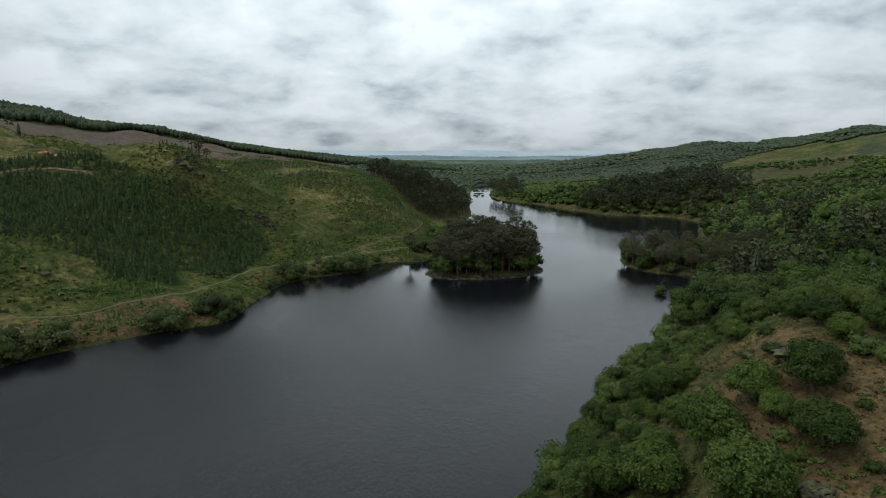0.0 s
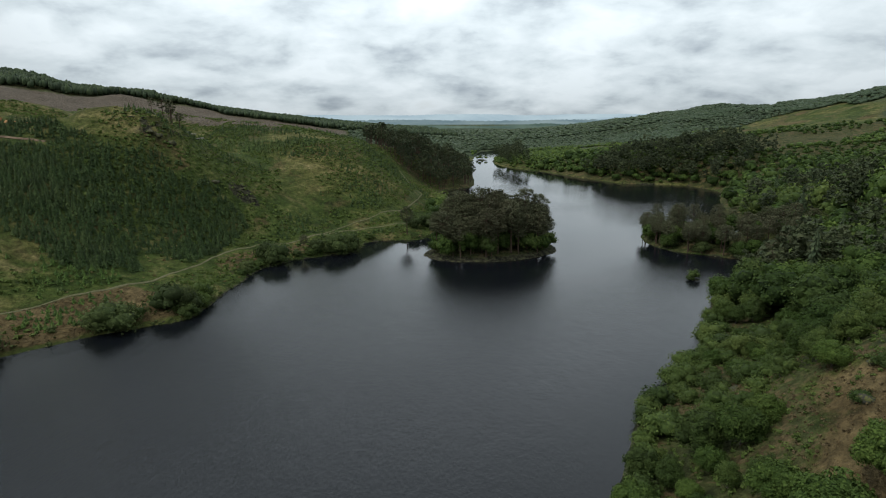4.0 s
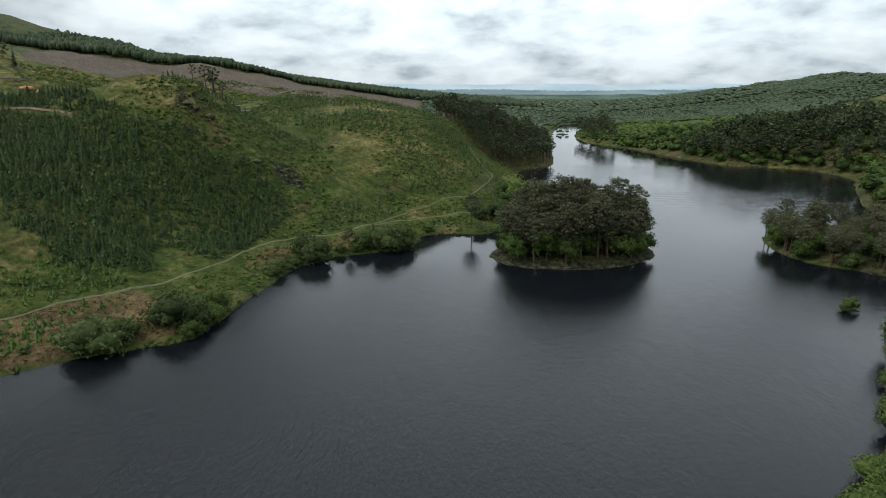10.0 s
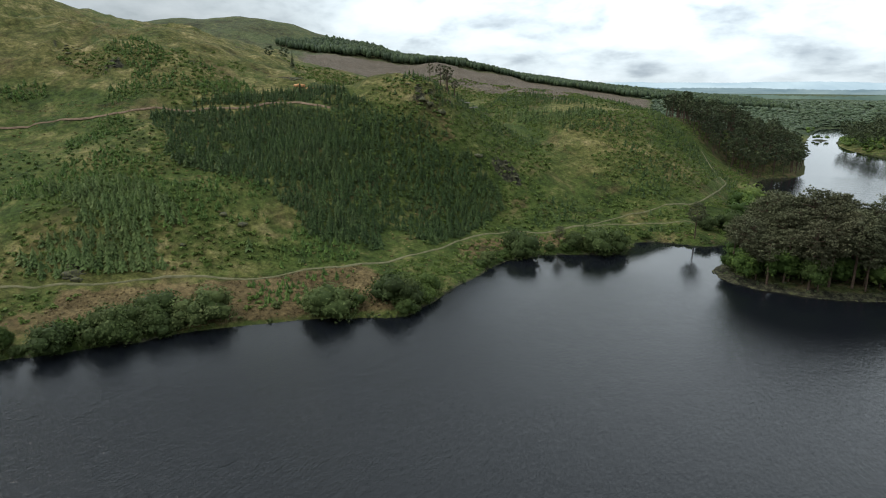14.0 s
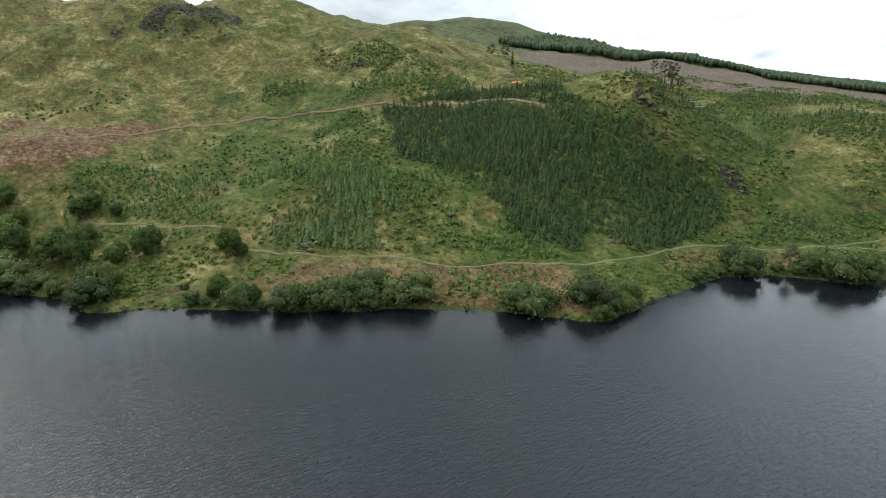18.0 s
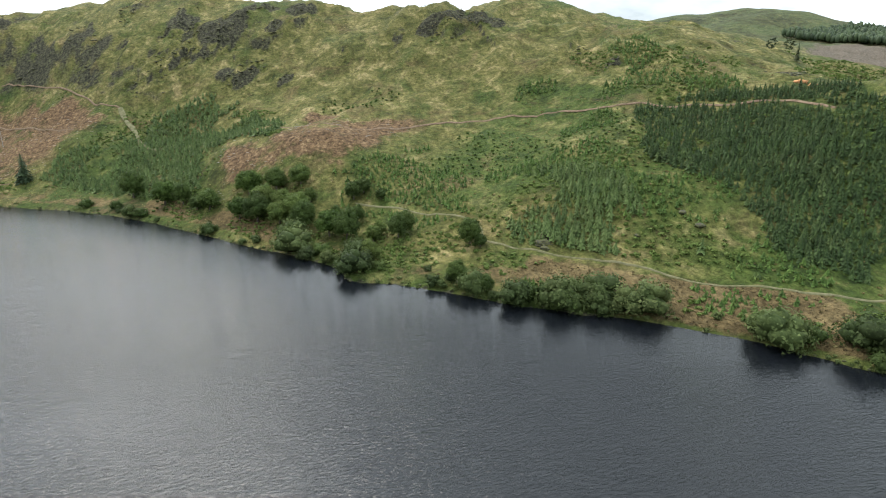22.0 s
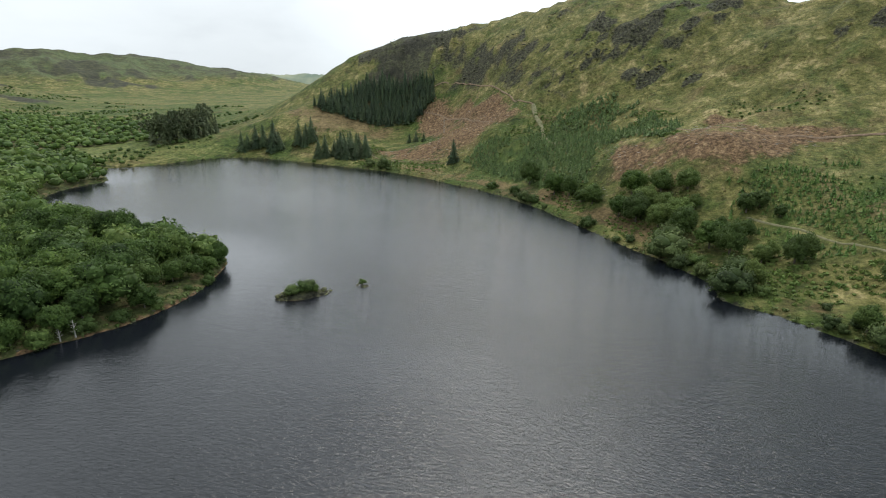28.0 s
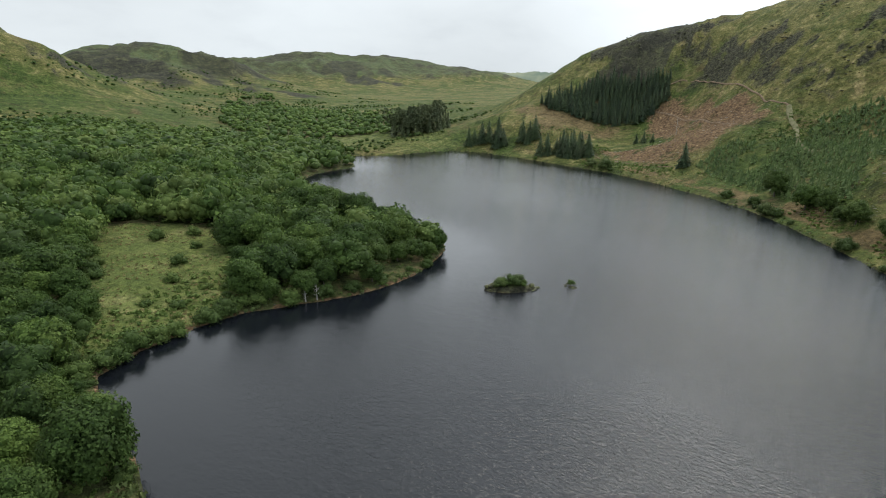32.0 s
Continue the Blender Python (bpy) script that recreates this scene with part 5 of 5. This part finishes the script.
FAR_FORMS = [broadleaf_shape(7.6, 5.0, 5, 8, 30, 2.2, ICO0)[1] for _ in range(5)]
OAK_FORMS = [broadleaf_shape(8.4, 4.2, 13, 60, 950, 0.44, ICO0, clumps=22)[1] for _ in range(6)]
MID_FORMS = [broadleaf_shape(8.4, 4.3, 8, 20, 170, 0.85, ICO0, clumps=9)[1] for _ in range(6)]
rest = np.concatenate([east_near[k1:], east_rest, south_near[k2:], south_rest])
pick = r.uniform(size=len(rest))
conifer = (pick < 0.2 + 0.5 * smoothstep(0.0, 0.2, fbm(rest, 20, 49, 2))) & (rest[:, 1] > 40) & (rest[:, 0] > 0) & (np.hypot(rest[:, 0], rest[:, 1]) > 112)
spired = conifer & (pick < 0.1)
pale = (pick > 0.78)
for name, mask, mat, label in (("broadleaf_wood", ~conifer & ~pale, OAK_LEAF, "dense green canopy of oak wood"), ("birch_wood", pale & ~conifer, BIRCH_LEAF, "lighter green birches among the oaks")):
    close = (np.hypot(rest[:, 0], rest[:, 1]) < 140)
    thicket(name, OAK_FORMS, rest[mask & close], by_shore(rest[mask & close], 0.55, 1.2), mat, label, "woodland")
    distant = np.hypot(rest[:, 0], rest[:, 1]) > 260
    thicket("far_" + name, MID_FORMS, rest[mask & ~close & ~distant], by_shore(rest[mask & ~close & ~distant], 0.55, 1.2), mat, label, "woodland")
    thicket("distant_" + name, FAR_FORMS, rest[mask & distant], by_shore(rest[mask & distant], 0.55, 1.0), mat, label, "woodland")
whole_pines = [pine_shape(15, 15, 20, 0.95) for _ in range(4)]
PINE_STEMS, TALL_PINES = [a[0] for a in whole_pines], [a[1] for a in whole_pines]
thicket("bank_spruces", [spruce_shape(11, 22, 12, 0.24)[1] for _ in range(4)], rest[spired], r.uniform(0.7, 1.15, spired.sum()), SPRUCE_NEEDLE, "dark pointed spruces standing above the broadleaved trees", "woodland")
conifer &= ~spired
thicket("bank_pines", TALL_PINES, rest[conifer], r.uniform(0.55, 0.95, conifer.sum()), DARK_PINE, "dark pines standing among the broadleaved trees", "woodland")

# ---- woods farther off ----
DENSE_FORMS = [broadleaf_shape(6.4, 5.0, 5, 8, 8, 2.2, ICO0, bush=True)[1] for _ in range(6)]
q = scatter(60, 200, 330, 430, 6.2, 36)
d = shore_distance(q)
q = q[(d > 2) & (fbm(q, 60, 47, 3) > np.where(inside(q, OPEN_EAST), 0.26, -0.4)) & (q[:, 1] > 208) & (q[:, 0] - 0.75 * q[:, 1] < 60)]
thicket("east_wood", FAR_FORMS, q, r.uniform(0.4, 0.85, len(q)) * (1 - 0.45 * smoothstep(55, 25, signed_distance(q, np.array(OPEN_EAST, float)))), OAK_LEAF, "mixed green woodland rising from the east shore", "woodland")
q = scatter(30, 330, 330, 640, 4.0, 37)
d = shore_distance(q)
q = q[(d > 2) & (fbm(q, 50, 48, 3) > np.where(inside(q, OPEN_EAST), 0.4, -0.25)) & (q[:, 1] > 325)]
thicket("north_scrub", DENSE_FORMS, q, r.uniform(0.26, 0.5, len(q)), OAK_LEAF, "low green scrub on the flat land beyond the loch", "woodland")
q = scatter(-75, 280, 25, 480, 5.0, 38)
q = q[inside(q, NORTH_PINEWOOD) & (shore_distance(q) > 1.5)]
sizes = r.uniform(0.6, 0.85, len(q))
thicket("north_pinewood_stems", PINE_STEMS, q, sizes, PINE_BARK, "bare reddish stems of the north pinewood", "woodland")
thicket("north_pinewood", TALL_PINES, q, sizes, DARK_PINE, "dark pinewood standing on the north-west shore", "woodland")
q = np.concatenate([scatter(96, 328, 190, 372, 5.0, 39), scatter(150, 300, 190, 330, 7, 41), scatter(44, 440, 72, 520, 7, 42)])
q = q[shore_distance(q) > 1.5]
thicket("east_pines", TALL_PINES, q, r.uniform(0.6, 1.0, len(q)), DARK_PINE, "dark pines along the far shore", "woodland")
q = np.concatenate([scatter(-300, 430, 420, 760, 4.6, 56), scatter(-400, 760, 800, 1150, 8.0, 59)])
q = q[(np.abs(q[:, 0]) < q[:, 1] * 0.62) & (fbm(q * (0.5, 1.4), 240, 51) > -0.22) & (ground_at(q) < 50) & ~inside(q, RIDGE_FOREST) & ~inside(q, FELLED_HILL) & ~inside(q, NORTH_PINEWOOD) & (q[:, 0] > -0.33 * q[:, 1]) & ((q[:, 1] > 620) | (q[:, 0] < 20)) & (shore_distance(q) > 3)]
thicket("plain_woods", DENSE_FORMS, q, np.where(q[:, 1] < 760, 0.68, 1.2) * r.uniform(0.85, 1.15, len(q)), FAR_LEAF, "dark woods spread over the far plain", "woodland", tall=r.uniform(0.45, 0.62, len(q)))
q = scatter(-450, -780, -30, -290, 6.5, 57)
q = q[inside(q, GLEN_WOOD) & (fbm(q, 50, 54) > -0.22)]
thicket("glen_wood", DENSE_FORMS, q, r.uniform(0.4, 0.8, len(q)), OAK_LEAF, "green woodland in the glen beyond the loch head", "woodland")

q = scatter(-620, -820, 60, -330, 6.5, 72)
q = q[(fbm(q, 45, 73, 5) > 0.17) & ~inside(q, SUNNY_SLOPE) & (ground_at(q) < 60) & (np.hypot(q[:, 0], q[:, 1]) > 370)]
thicket("hillside_scrub", DENSE_FORMS, q, 0.12 + 0.33 * r.uniform(0, 1, len(q)) ** 2, OAK_LEAF, "scattered green scrub on the southern hillsides", "scrub")
q = scatter(-340, -360, -205, -236, 5, 74)
q = q[(shore_distance(q) > 1) & (fbm(q, 30, 75, 3) > 0.0) & (hill_height(q) < 16)]
thicket("valley_scrub", FAR_FORMS, q, r.uniform(0.1, 0.35, len(q)), BIRCH_LEAF, "low bushes on the flat valley floor", "scrub")

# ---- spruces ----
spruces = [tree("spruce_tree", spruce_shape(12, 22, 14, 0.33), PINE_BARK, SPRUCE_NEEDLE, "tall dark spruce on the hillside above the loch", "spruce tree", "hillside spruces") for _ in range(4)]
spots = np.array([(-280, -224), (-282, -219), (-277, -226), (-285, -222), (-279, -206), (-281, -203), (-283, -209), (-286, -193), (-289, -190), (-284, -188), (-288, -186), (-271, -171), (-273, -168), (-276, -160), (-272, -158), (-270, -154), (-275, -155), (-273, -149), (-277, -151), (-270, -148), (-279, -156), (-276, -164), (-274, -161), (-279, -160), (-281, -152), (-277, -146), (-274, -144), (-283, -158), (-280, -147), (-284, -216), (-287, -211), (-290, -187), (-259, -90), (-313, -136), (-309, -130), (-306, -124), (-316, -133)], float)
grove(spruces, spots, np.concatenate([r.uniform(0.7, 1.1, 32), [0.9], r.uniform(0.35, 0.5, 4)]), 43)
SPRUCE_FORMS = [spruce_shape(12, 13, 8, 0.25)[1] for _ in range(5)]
q = scatter(-380, -222, -320, -130, 2.4, 44)
q = q[inside(q, SPRUCE_BLOCK) & (fbm(q, 14, 88, 2) > -0.5)]
thicket("spruce_block", SPRUCE_FORMS, q, r.uniform(0.45, 0.78, len(q)), SPRUCE_NEEDLE, "block of tall dark spruces below the crags", "woodland")
FAR_SPRUCE = [broadleaf_shape(11, 3.4, 4, 6, 4, 1.6, ICO0, bush=True)[1] for _ in range(5)]
q = scatter(-600, 560, 30, 1000, 4.4, 45)
q = q[inside(q, RIDGE_FOREST)]
thicket("ridge_forest", FAR_SPRUCE, q, r.uniform(0.85, 1.05, len(q)), SPRUCE_NEEDLE, "dark conifer forest along the far ridge", "woodland", tall=r.uniform(0.75, 0.9, len(q)) * (1 + 0.35 * smoothstep(-300, -420, q[:, 0])))
q = scatter(180, 480, 660, 970, 4.2, 58)
q = q[inside(q, EAST_HILL_FOREST) & ~inside(q, OPEN_EAST) & (fbm(q, 110, 53) > -0.12)]
thicket("east_hill_forest", [broadleaf_shape(9, 4.2, 4, 6, 4, 1.6, ICO0, bush=True)[1] for _ in range(4)], q, r.uniform(0.75, 0.95, len(q)), FAR_LEAF, "conifer forest on the eastern hill", "woodland", tall=r.uniform(0.48, 0.6, len(q)))
q = np.concatenate([scatter(-335, -330, -250, -240, 4.2, 46), scatter(-183, 172, -168, 192, 6.5, 47)])
q = q[((q[:, 0] > -200) & (np.hypot((q[:, 0] + 177) / 5, (q[:, 1] - 182) / 9) < 1)) | (np.hypot((q[:, 0] + 293) / 23, (q[:, 1] + 284) / 20) < 1)]
thicket("pine_clump", TALL_PINES + SPRUCE_FORMS[:2], q, np.where(q[:, 0] < -200, 1.15, 0.65) * r.uniform(0.7, 1.0, len(q)), DARK_PINE, "clump of dark pines at the loch head", "woodland")

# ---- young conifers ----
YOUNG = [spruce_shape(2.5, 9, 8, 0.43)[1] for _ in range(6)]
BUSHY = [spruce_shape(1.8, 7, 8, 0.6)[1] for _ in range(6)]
q = scatter(-170, 80, -55, 172, 1.42, 51)
ragged = signed_distance(q, np.array(PLANTATION, float)) + 5 * fbm(q, 17, 59, 4)
q = q[(ragged < 0) & (fbm(q, 13, 52, 3) > -0.5) & ~inside(q, GRASSY_KNOLL) & off_paths(q, 2.0)]
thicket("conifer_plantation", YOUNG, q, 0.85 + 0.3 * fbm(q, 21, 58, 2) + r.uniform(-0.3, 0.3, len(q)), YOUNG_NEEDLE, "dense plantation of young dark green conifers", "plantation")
q = scatter(-292, -90, -200, 10, 1.7, 53)
q = q[inside(q, SPRUCE_REGROWTH) & (fbm(q, 12, 56, 3) > -0.35)]
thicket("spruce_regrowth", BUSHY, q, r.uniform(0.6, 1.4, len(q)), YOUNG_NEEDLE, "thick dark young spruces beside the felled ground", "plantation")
q = np.concatenate([scatter(-150, 50, -80, 108, 1.35, 54), scatter(-112, 220, -60, 235, 2.5, 60)])
q = q[(inside(q, PLANTATION_EDGE) | (q[:, 1] > 200)) & (fbm(q, 13, 55, 4) > -0.04) & ~inside(q, GRASSY_KNOLL) & off_paths(q, 1.5)]
thicket("young_spruces", YOUNG, q, 0.5 + 0.7 * r.uniform(0, 1, len(q)) ** 1.4, YOUNG_NEEDLE, "young spruces regrowing among bracken on the slope", "plantation")


q = scatter(-215, 20, -70, 150, 1.5, 91)
d = shore_distance(q)
q = q[(d > 5) & (fbm(q, 20, 92, 5) > 0.25) & ~inside(q, CLEARFELL) & ~inside(q, PLANTATION) & off_paths(q, 2.0)]
thicket("self_sown_spruces", BUSHY, q, r.uniform(0.3, 0.9, len(q)), FRESH_NEEDLE, "fresh green self-sown spruces scattered over the slope", "saplings")
q = scatter(-110, 150, -8, 300, 1.9, 93)
q = q[(shore_distance(q) > 6) & (fbm(q, 16, 94, 4) > 0.05) & ~inside(q, PLANTATION) & ~inside(q, NORTH_PINEWOOD) & off_paths(q, 2.0) & (hill_height(q) < 46)]
thicket("slope_saplings", YOUNG, q, r.uniform(0.3, 0.8, len(q)), YOUNG_NEEDLE, "low dark saplings spread through the bracken", "saplings")


# ---- bracken and scrub on the hillsides ----
def clump(leaves, size):
    d = unit(rng.normal(0, 1, (leaves, 3)) + (0, 0, 0.7))
    d[:, 2] = np.abs(d[:, 2])
    v, f = leaflets(d * (0.8, 0.8, 0.55) * rng.uniform(0.35, 1, (leaves, 1)), d, size, 0.5)
    # leaves that face up get a lighter tone: top light put into the colour
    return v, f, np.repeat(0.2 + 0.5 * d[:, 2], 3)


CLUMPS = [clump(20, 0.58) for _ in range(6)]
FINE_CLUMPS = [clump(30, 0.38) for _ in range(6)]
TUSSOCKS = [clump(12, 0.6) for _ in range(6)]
SCRUB = [broadleaf_shape(1.3, 1.1, 4, 6, 18, 0.65, ICO0, bush=True)[1] for _ in range(4)]
q = scatter(-330, -150, -5, 330, 1.9, 61)
d = shore_distance(q)
green = (d > 3) & (fbm(q, 26, 62, 4) > np.where((q[:, 1] > 120) & (q[:, 0] > -115), -0.12, 0.12)) & ~inside(q, CLEARFELL) & ~inside(q, UPPER_CLEARFELL) & (hill_height(q) < np.where(q[:, 1] > 120, 48, 26)) & (np.hypot(q[:, 0], q[:, 1]) < 330)
q = q[green & off_paths(q, 2.0) & (~inside(q, SHORE_BRACKEN) | (fbm(q, 9, 43, 3) > 0.25))]
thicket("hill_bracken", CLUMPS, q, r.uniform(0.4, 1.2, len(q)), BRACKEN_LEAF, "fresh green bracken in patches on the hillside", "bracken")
q = scatter(-340, -200, -5, 340, 2.6, 68)
d = shore_distance(q)
q = q[(d > 2) & (fbm(q, 30, 69, 4) > 0.3) & (hill_height(q) < 34) & ~inside(q, CLEARFELL) & ~inside(q, UPPER_CLEARFELL) & off_paths(q, 2.5) & (np.hypot(q[:, 0], q[:, 1]) < 380)]
thicket("hill_scrub", SCRUB, q, r.uniform(0.25, 0.65, len(q)), BRACKEN_LEAF, "dark green gorse and birch scrub dotted over the slope", "scrub")
q = scatter(-330, -150, -5, 330, 3.0, 63)
d = shore_distance(q)
q = q[(d > 1) & (fbm(q, 20, 64, 4) > -0.02) & off_paths(q, 1.6) & (np.hypot(q[:, 0], q[:, 1]) < 330)]
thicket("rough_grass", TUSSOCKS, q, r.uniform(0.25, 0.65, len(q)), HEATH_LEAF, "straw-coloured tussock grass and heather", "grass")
q = scatter(-75, -166, -22, -90, 1.5, 94)
q = q[inside(q, MEADOW) & (fbm(q, 7, 95, 3) > -0.1)]
thicket("meadow_grass", TUSSOCKS, q, r.uniform(0.2, 0.55, len(q)), HEATH_LEAF, "pale tussocks of rough meadow grass", "grass")
q = np.concatenate([scatter(20, -26, 64, 78, 0.75, 96), scatter(-113, 43, -54, 100, 1.0, 97)])
q = q[((signed_distance(q, np.array(BRACKEN_KNOLL, float)) < 2) | inside(q, SHORE_BRACKEN) | inside(q, ROCKY_PATCH) | inside(q, SCRUB_BANK)) & (fbm(q, 4, 98, 3) > -0.25) & (shore_distance(q) > 1)]
thicket("dead_bracken", TUSSOCKS, q, r.uniform(0.16, 0.42, len(q)), LITTER, "rust-brown dead bracken lying over the open knoll", "bracken")
# undergrowth on the east bank and along the water
q = np.concatenate([scatter(-30, -95, 75, 120, 1.9, 65), scatter(16, -32, 56, 44, 1.25, 99), scatter(-125, -130, -10, -80, 2.6, 66), scatter(66, 130, 115, 185, 3.4, 71)])
d = shore_distance(q)
q = q[(d > np.where(q[:, 1] > 125, 1.6, 0.2)) & (d < 60)]
under = q[(fbm(q, 10, 67, 3) > -0.2) & (~inside(q, BRACKEN_KNOLL) | (fbm(q, 5, 68, 2) > -0.08))]
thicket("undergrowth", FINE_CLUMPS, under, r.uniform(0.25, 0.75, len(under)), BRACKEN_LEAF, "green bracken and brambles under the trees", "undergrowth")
q = np.concatenate([scatter(-12, 128, 40, 168, 1.3, 70), scatter(66, 130, 100, 160, 2.0, 75)])
q = q[(shore_distance(q) > 0.9) & (fbm(q, 7, 76, 3) > -0.2)]
thicket("pine_undergrowth", FINE_CLUMPS, q, r.uniform(0.25, 0.6, len(q)), DARK_PINE, "dark heather and low scrub under the pines", "undergrowth")
q = curve_through(WEST_SHORE[7:] + SOUTH_SHORE, 26)
q = q + r.normal(0, 1.3, q.shape)
q = q[(shore_distance(q) > 0.1) & (q[:, 0] < 5)]
thicket("shore_grass", CLUMPS, q, r.uniform(0.3, 0.9, len(q)), WILLOW_LEAF, "rushes and grass fringing the water", "grass")


# ---- stones ----
def stone_shape(ico=ICO1):
    v, f = ico
    return v * (1 + rng.uniform(-0.4, 0.25, (len(v), 1))) * (1.0, 0.75, 0.5) + rng.uniform(-0.08, 0.08, v.shape), f, np.full(len(v), 0.5)


STONES = [stone_shape(ICO0) for _ in range(5)]
q = curve_through(WEST_SHORE[7:] + SOUTH_SHORE + EAST_SHORE[:16], 12)
q = q + r.normal(0, 0.8, q.shape)
d = shore_distance(q)
q = q[(d > -0.8) & (d < 1.2)]
ring = []
for x, y, a, b, turn, _ in ISLANDS[:4]:
    for k in range(int(30 * a ** 0.6)):
        t = r.uniform(0, 6.283)
        u, v = math.cos(t) * a * 1.0, math.sin(t) * b * 1.0
        c, s = math.cos(radians(turn)), math.sin(radians(turn))
        ring.append((x + u * c - v * s, y + u * s + v * c))
q = np.concatenate([q, ring])
thicket("shore_stones", STONES, q, r.uniform(0.12, 0.42, len(q)), ROCK, "grey stones along the waterline", "stones", tall=np.full(len(q), 0.8))
spots, sizes = [], []
for x, y, reach in CRAGS[:31]:
    k = int(reach * 3.5)
    spots.append(r.normal(0, reach * 0.55, (k, 2)) @ np.array([[0.8, 0.6], [-0.6, 0.8]]) * (1.2, 0.8) + (x, y))
    sizes.append(r.uniform(0.3, 1.1, k))
thicket("crag_rocks", STONES, np.concatenate(spots), np.concatenate(sizes), ROCK, "broken grey rock of the hillside crags", "rocks", tall=np.full(sum(len(a) for a in sizes), 0.7))
boulders = [(-115, 58), (-107, 89), (-102, 90), (-95, 163), (-78, 163), (-106, 77), (-92, 165), (-98, 163), (34, -6), (39, 3), (33, -12), (44, 25), (40, 20), (42, 19), (-91.2, -67.9), (-90.6, -68.6), (-97.0, -61.9), (-97.9, -61.2), (-98.8, -60.6), (-104.8, -54.6), (-103.0, -57.4), (-102.3, -58.6), (-101.8, -59.4)]
for (x, y), s in zip(boulders, (1.3, 1.0, 1.2, 1.5, 1.4, 0.7, 1.8, 1.6, 1.0, 0.8, 1.5, 0.8, 0.9, 1.1, 1.1, 0.8, 0.9, 0.7, 0.5, 0.6, 0.6, 0.5, 0.35)):
    v, f, t = stone_shape()
    me = mesh_object("boulder", v * s, f, ROCK, tone=t)
    wet = x < -90 and y < -50
    ob = tagged(new("boulder", me), "dark wet rock at the edge of a small islet" if wet else "weathered grey boulder half sunk in the slope", "boulder", "islet rocks" if wet else "hillside boulders")
    ob.matrix_basis = Matrix.Translation((x, y, ground_at([(x, y)])[0] + s * 0.12)) @ Matrix.Rotation(x, 4, "Z")


for (x, y), size, turn in (((-114.2, 58.6), (2.2, 1.3, 2.0), 0.7), ((-112.6, 57.8), (1.2, 0.9, 1.3), 0.3), ((42, 14.5), (3.4, 1.9, 0.9), 0.4), ((44.5, 12), (2.4, 1.6, 0.7), 1.1), ((33.5, -4.5), (2.0, 1.5, 0.8), 0.2), ((39, 42.5), (1.5, 0.9, 0.5), 0.7), ((37, 38), (1.0, 0.7, 0.4), 1.4)):
    v, f, t = stone_shape(ICO2)
    ob = tagged(new("rock_slab", mesh_object("rock_slab", v * size, f, ROCK, False, t)), "bare slab of dark grey rock among bracken", "rock", "knoll rocks")
    ob.matrix_basis = Matrix.Translation((x, y, ground_at([(x, y)])[0] + 0.05)) @ Matrix.Rotation(turn, 4, "Z")


# ---- felled wood ----
def log_shape():
    a = rng.uniform(0, 3.14)
    half = rng.uniform(0.7, 2.2)
    d = np.array([math.cos(a), math.sin(a), rng.uniform(-0.08, 0.08)]) * half
    v, f, _ = limb(-d + (0, 0, 0.2), d + (0, 0, 0.2), 0.16, 0.11, 5)
    return v, f, np.full(len(v), 0.5)


q = np.concatenate([scatter(-225, -28, -175, 56, 3.0, 81), scatter(-350, -145, -255, -60, 3.6, 82)])
q = q[(inside(q, CLEARFELL) | inside(q, UPPER_CLEARFELL)) & (fbm(q, 9, 83, 2) > -0.1)]
thicket("felled_brash", [log_shape() for _ in range(6)], q, r.uniform(0.2, 0.55, len(q)), DEAD_WOOD, "pale brash and logs left on felled ground", "logs", tall=np.ones(len(q)))


for (x, y), turn, size in (((-97, 189), 0.5, 1.6), ((-95, 186), 1.1, 1.3), ((-93, 188), 0.2, 1.8), ((-98, 184), 1.4, 1.1)):
    v, f, t = log_shape()
    ob = tagged(new("fallen_log", mesh_object("fallen_log", v * size, f, DEAD_WOOD, False, t)), "bleached fallen trunk lying on the rocky knoll", "log", "fallen logs")
    ob.matrix_basis = Matrix.Translation((x, y, ground_at([(x, y)])[0])) @ Matrix.Rotation(turn, 4, "Z")


def dead_tree(height):
    pieces = [limb((0, 0, -0.4), (0.15, 0.1, height), 0.16, 0.04, 6)]
    for k in range(9):
        z = height * (0.3 + 0.07 * k)
        a = k * 2.4
        pieces.append(limb((0.1, 0.06, z), (math.cos(a) * height * 0.24, math.sin(a) * height * 0.24, z + height * 0.12), 0.06, 0.015, 4))
    return join(pieces)


for (x, y), h in zip([(-63, -89.5), (-306, -112), (-61, -90.5)], (3.2, 9.0, 2.2)):
    base = tagged(new("dead_tree"), "bare bleached dead tree with broken branches", "dead tree", "dead trees")
    part("trunk", dead_tree(h), DEAD_WOOD, base)
    base.matrix_basis = Matrix.Translation((x, y, ground_at([(x, y)])[0]))
# orange spoil beside the track
for (x, y), s in zip([(-146, 160), (-141, 160), (-133, 158)], (2.6, 2.0, 1.3)):
    v, f, t = stone_shape()
    ob = tagged(new("spoil_heap", mesh_object("spoil_heap", v * (s, s * 0.8, s * 0.55), f, ORANGE_SPOIL, True, t)), "low heap of orange earth at the end of the track", "earth heap", "spoil heaps")
    ob.matrix_basis = Matrix.Translation((x, y, ground_at([(x, y)])[0] + 0.1))
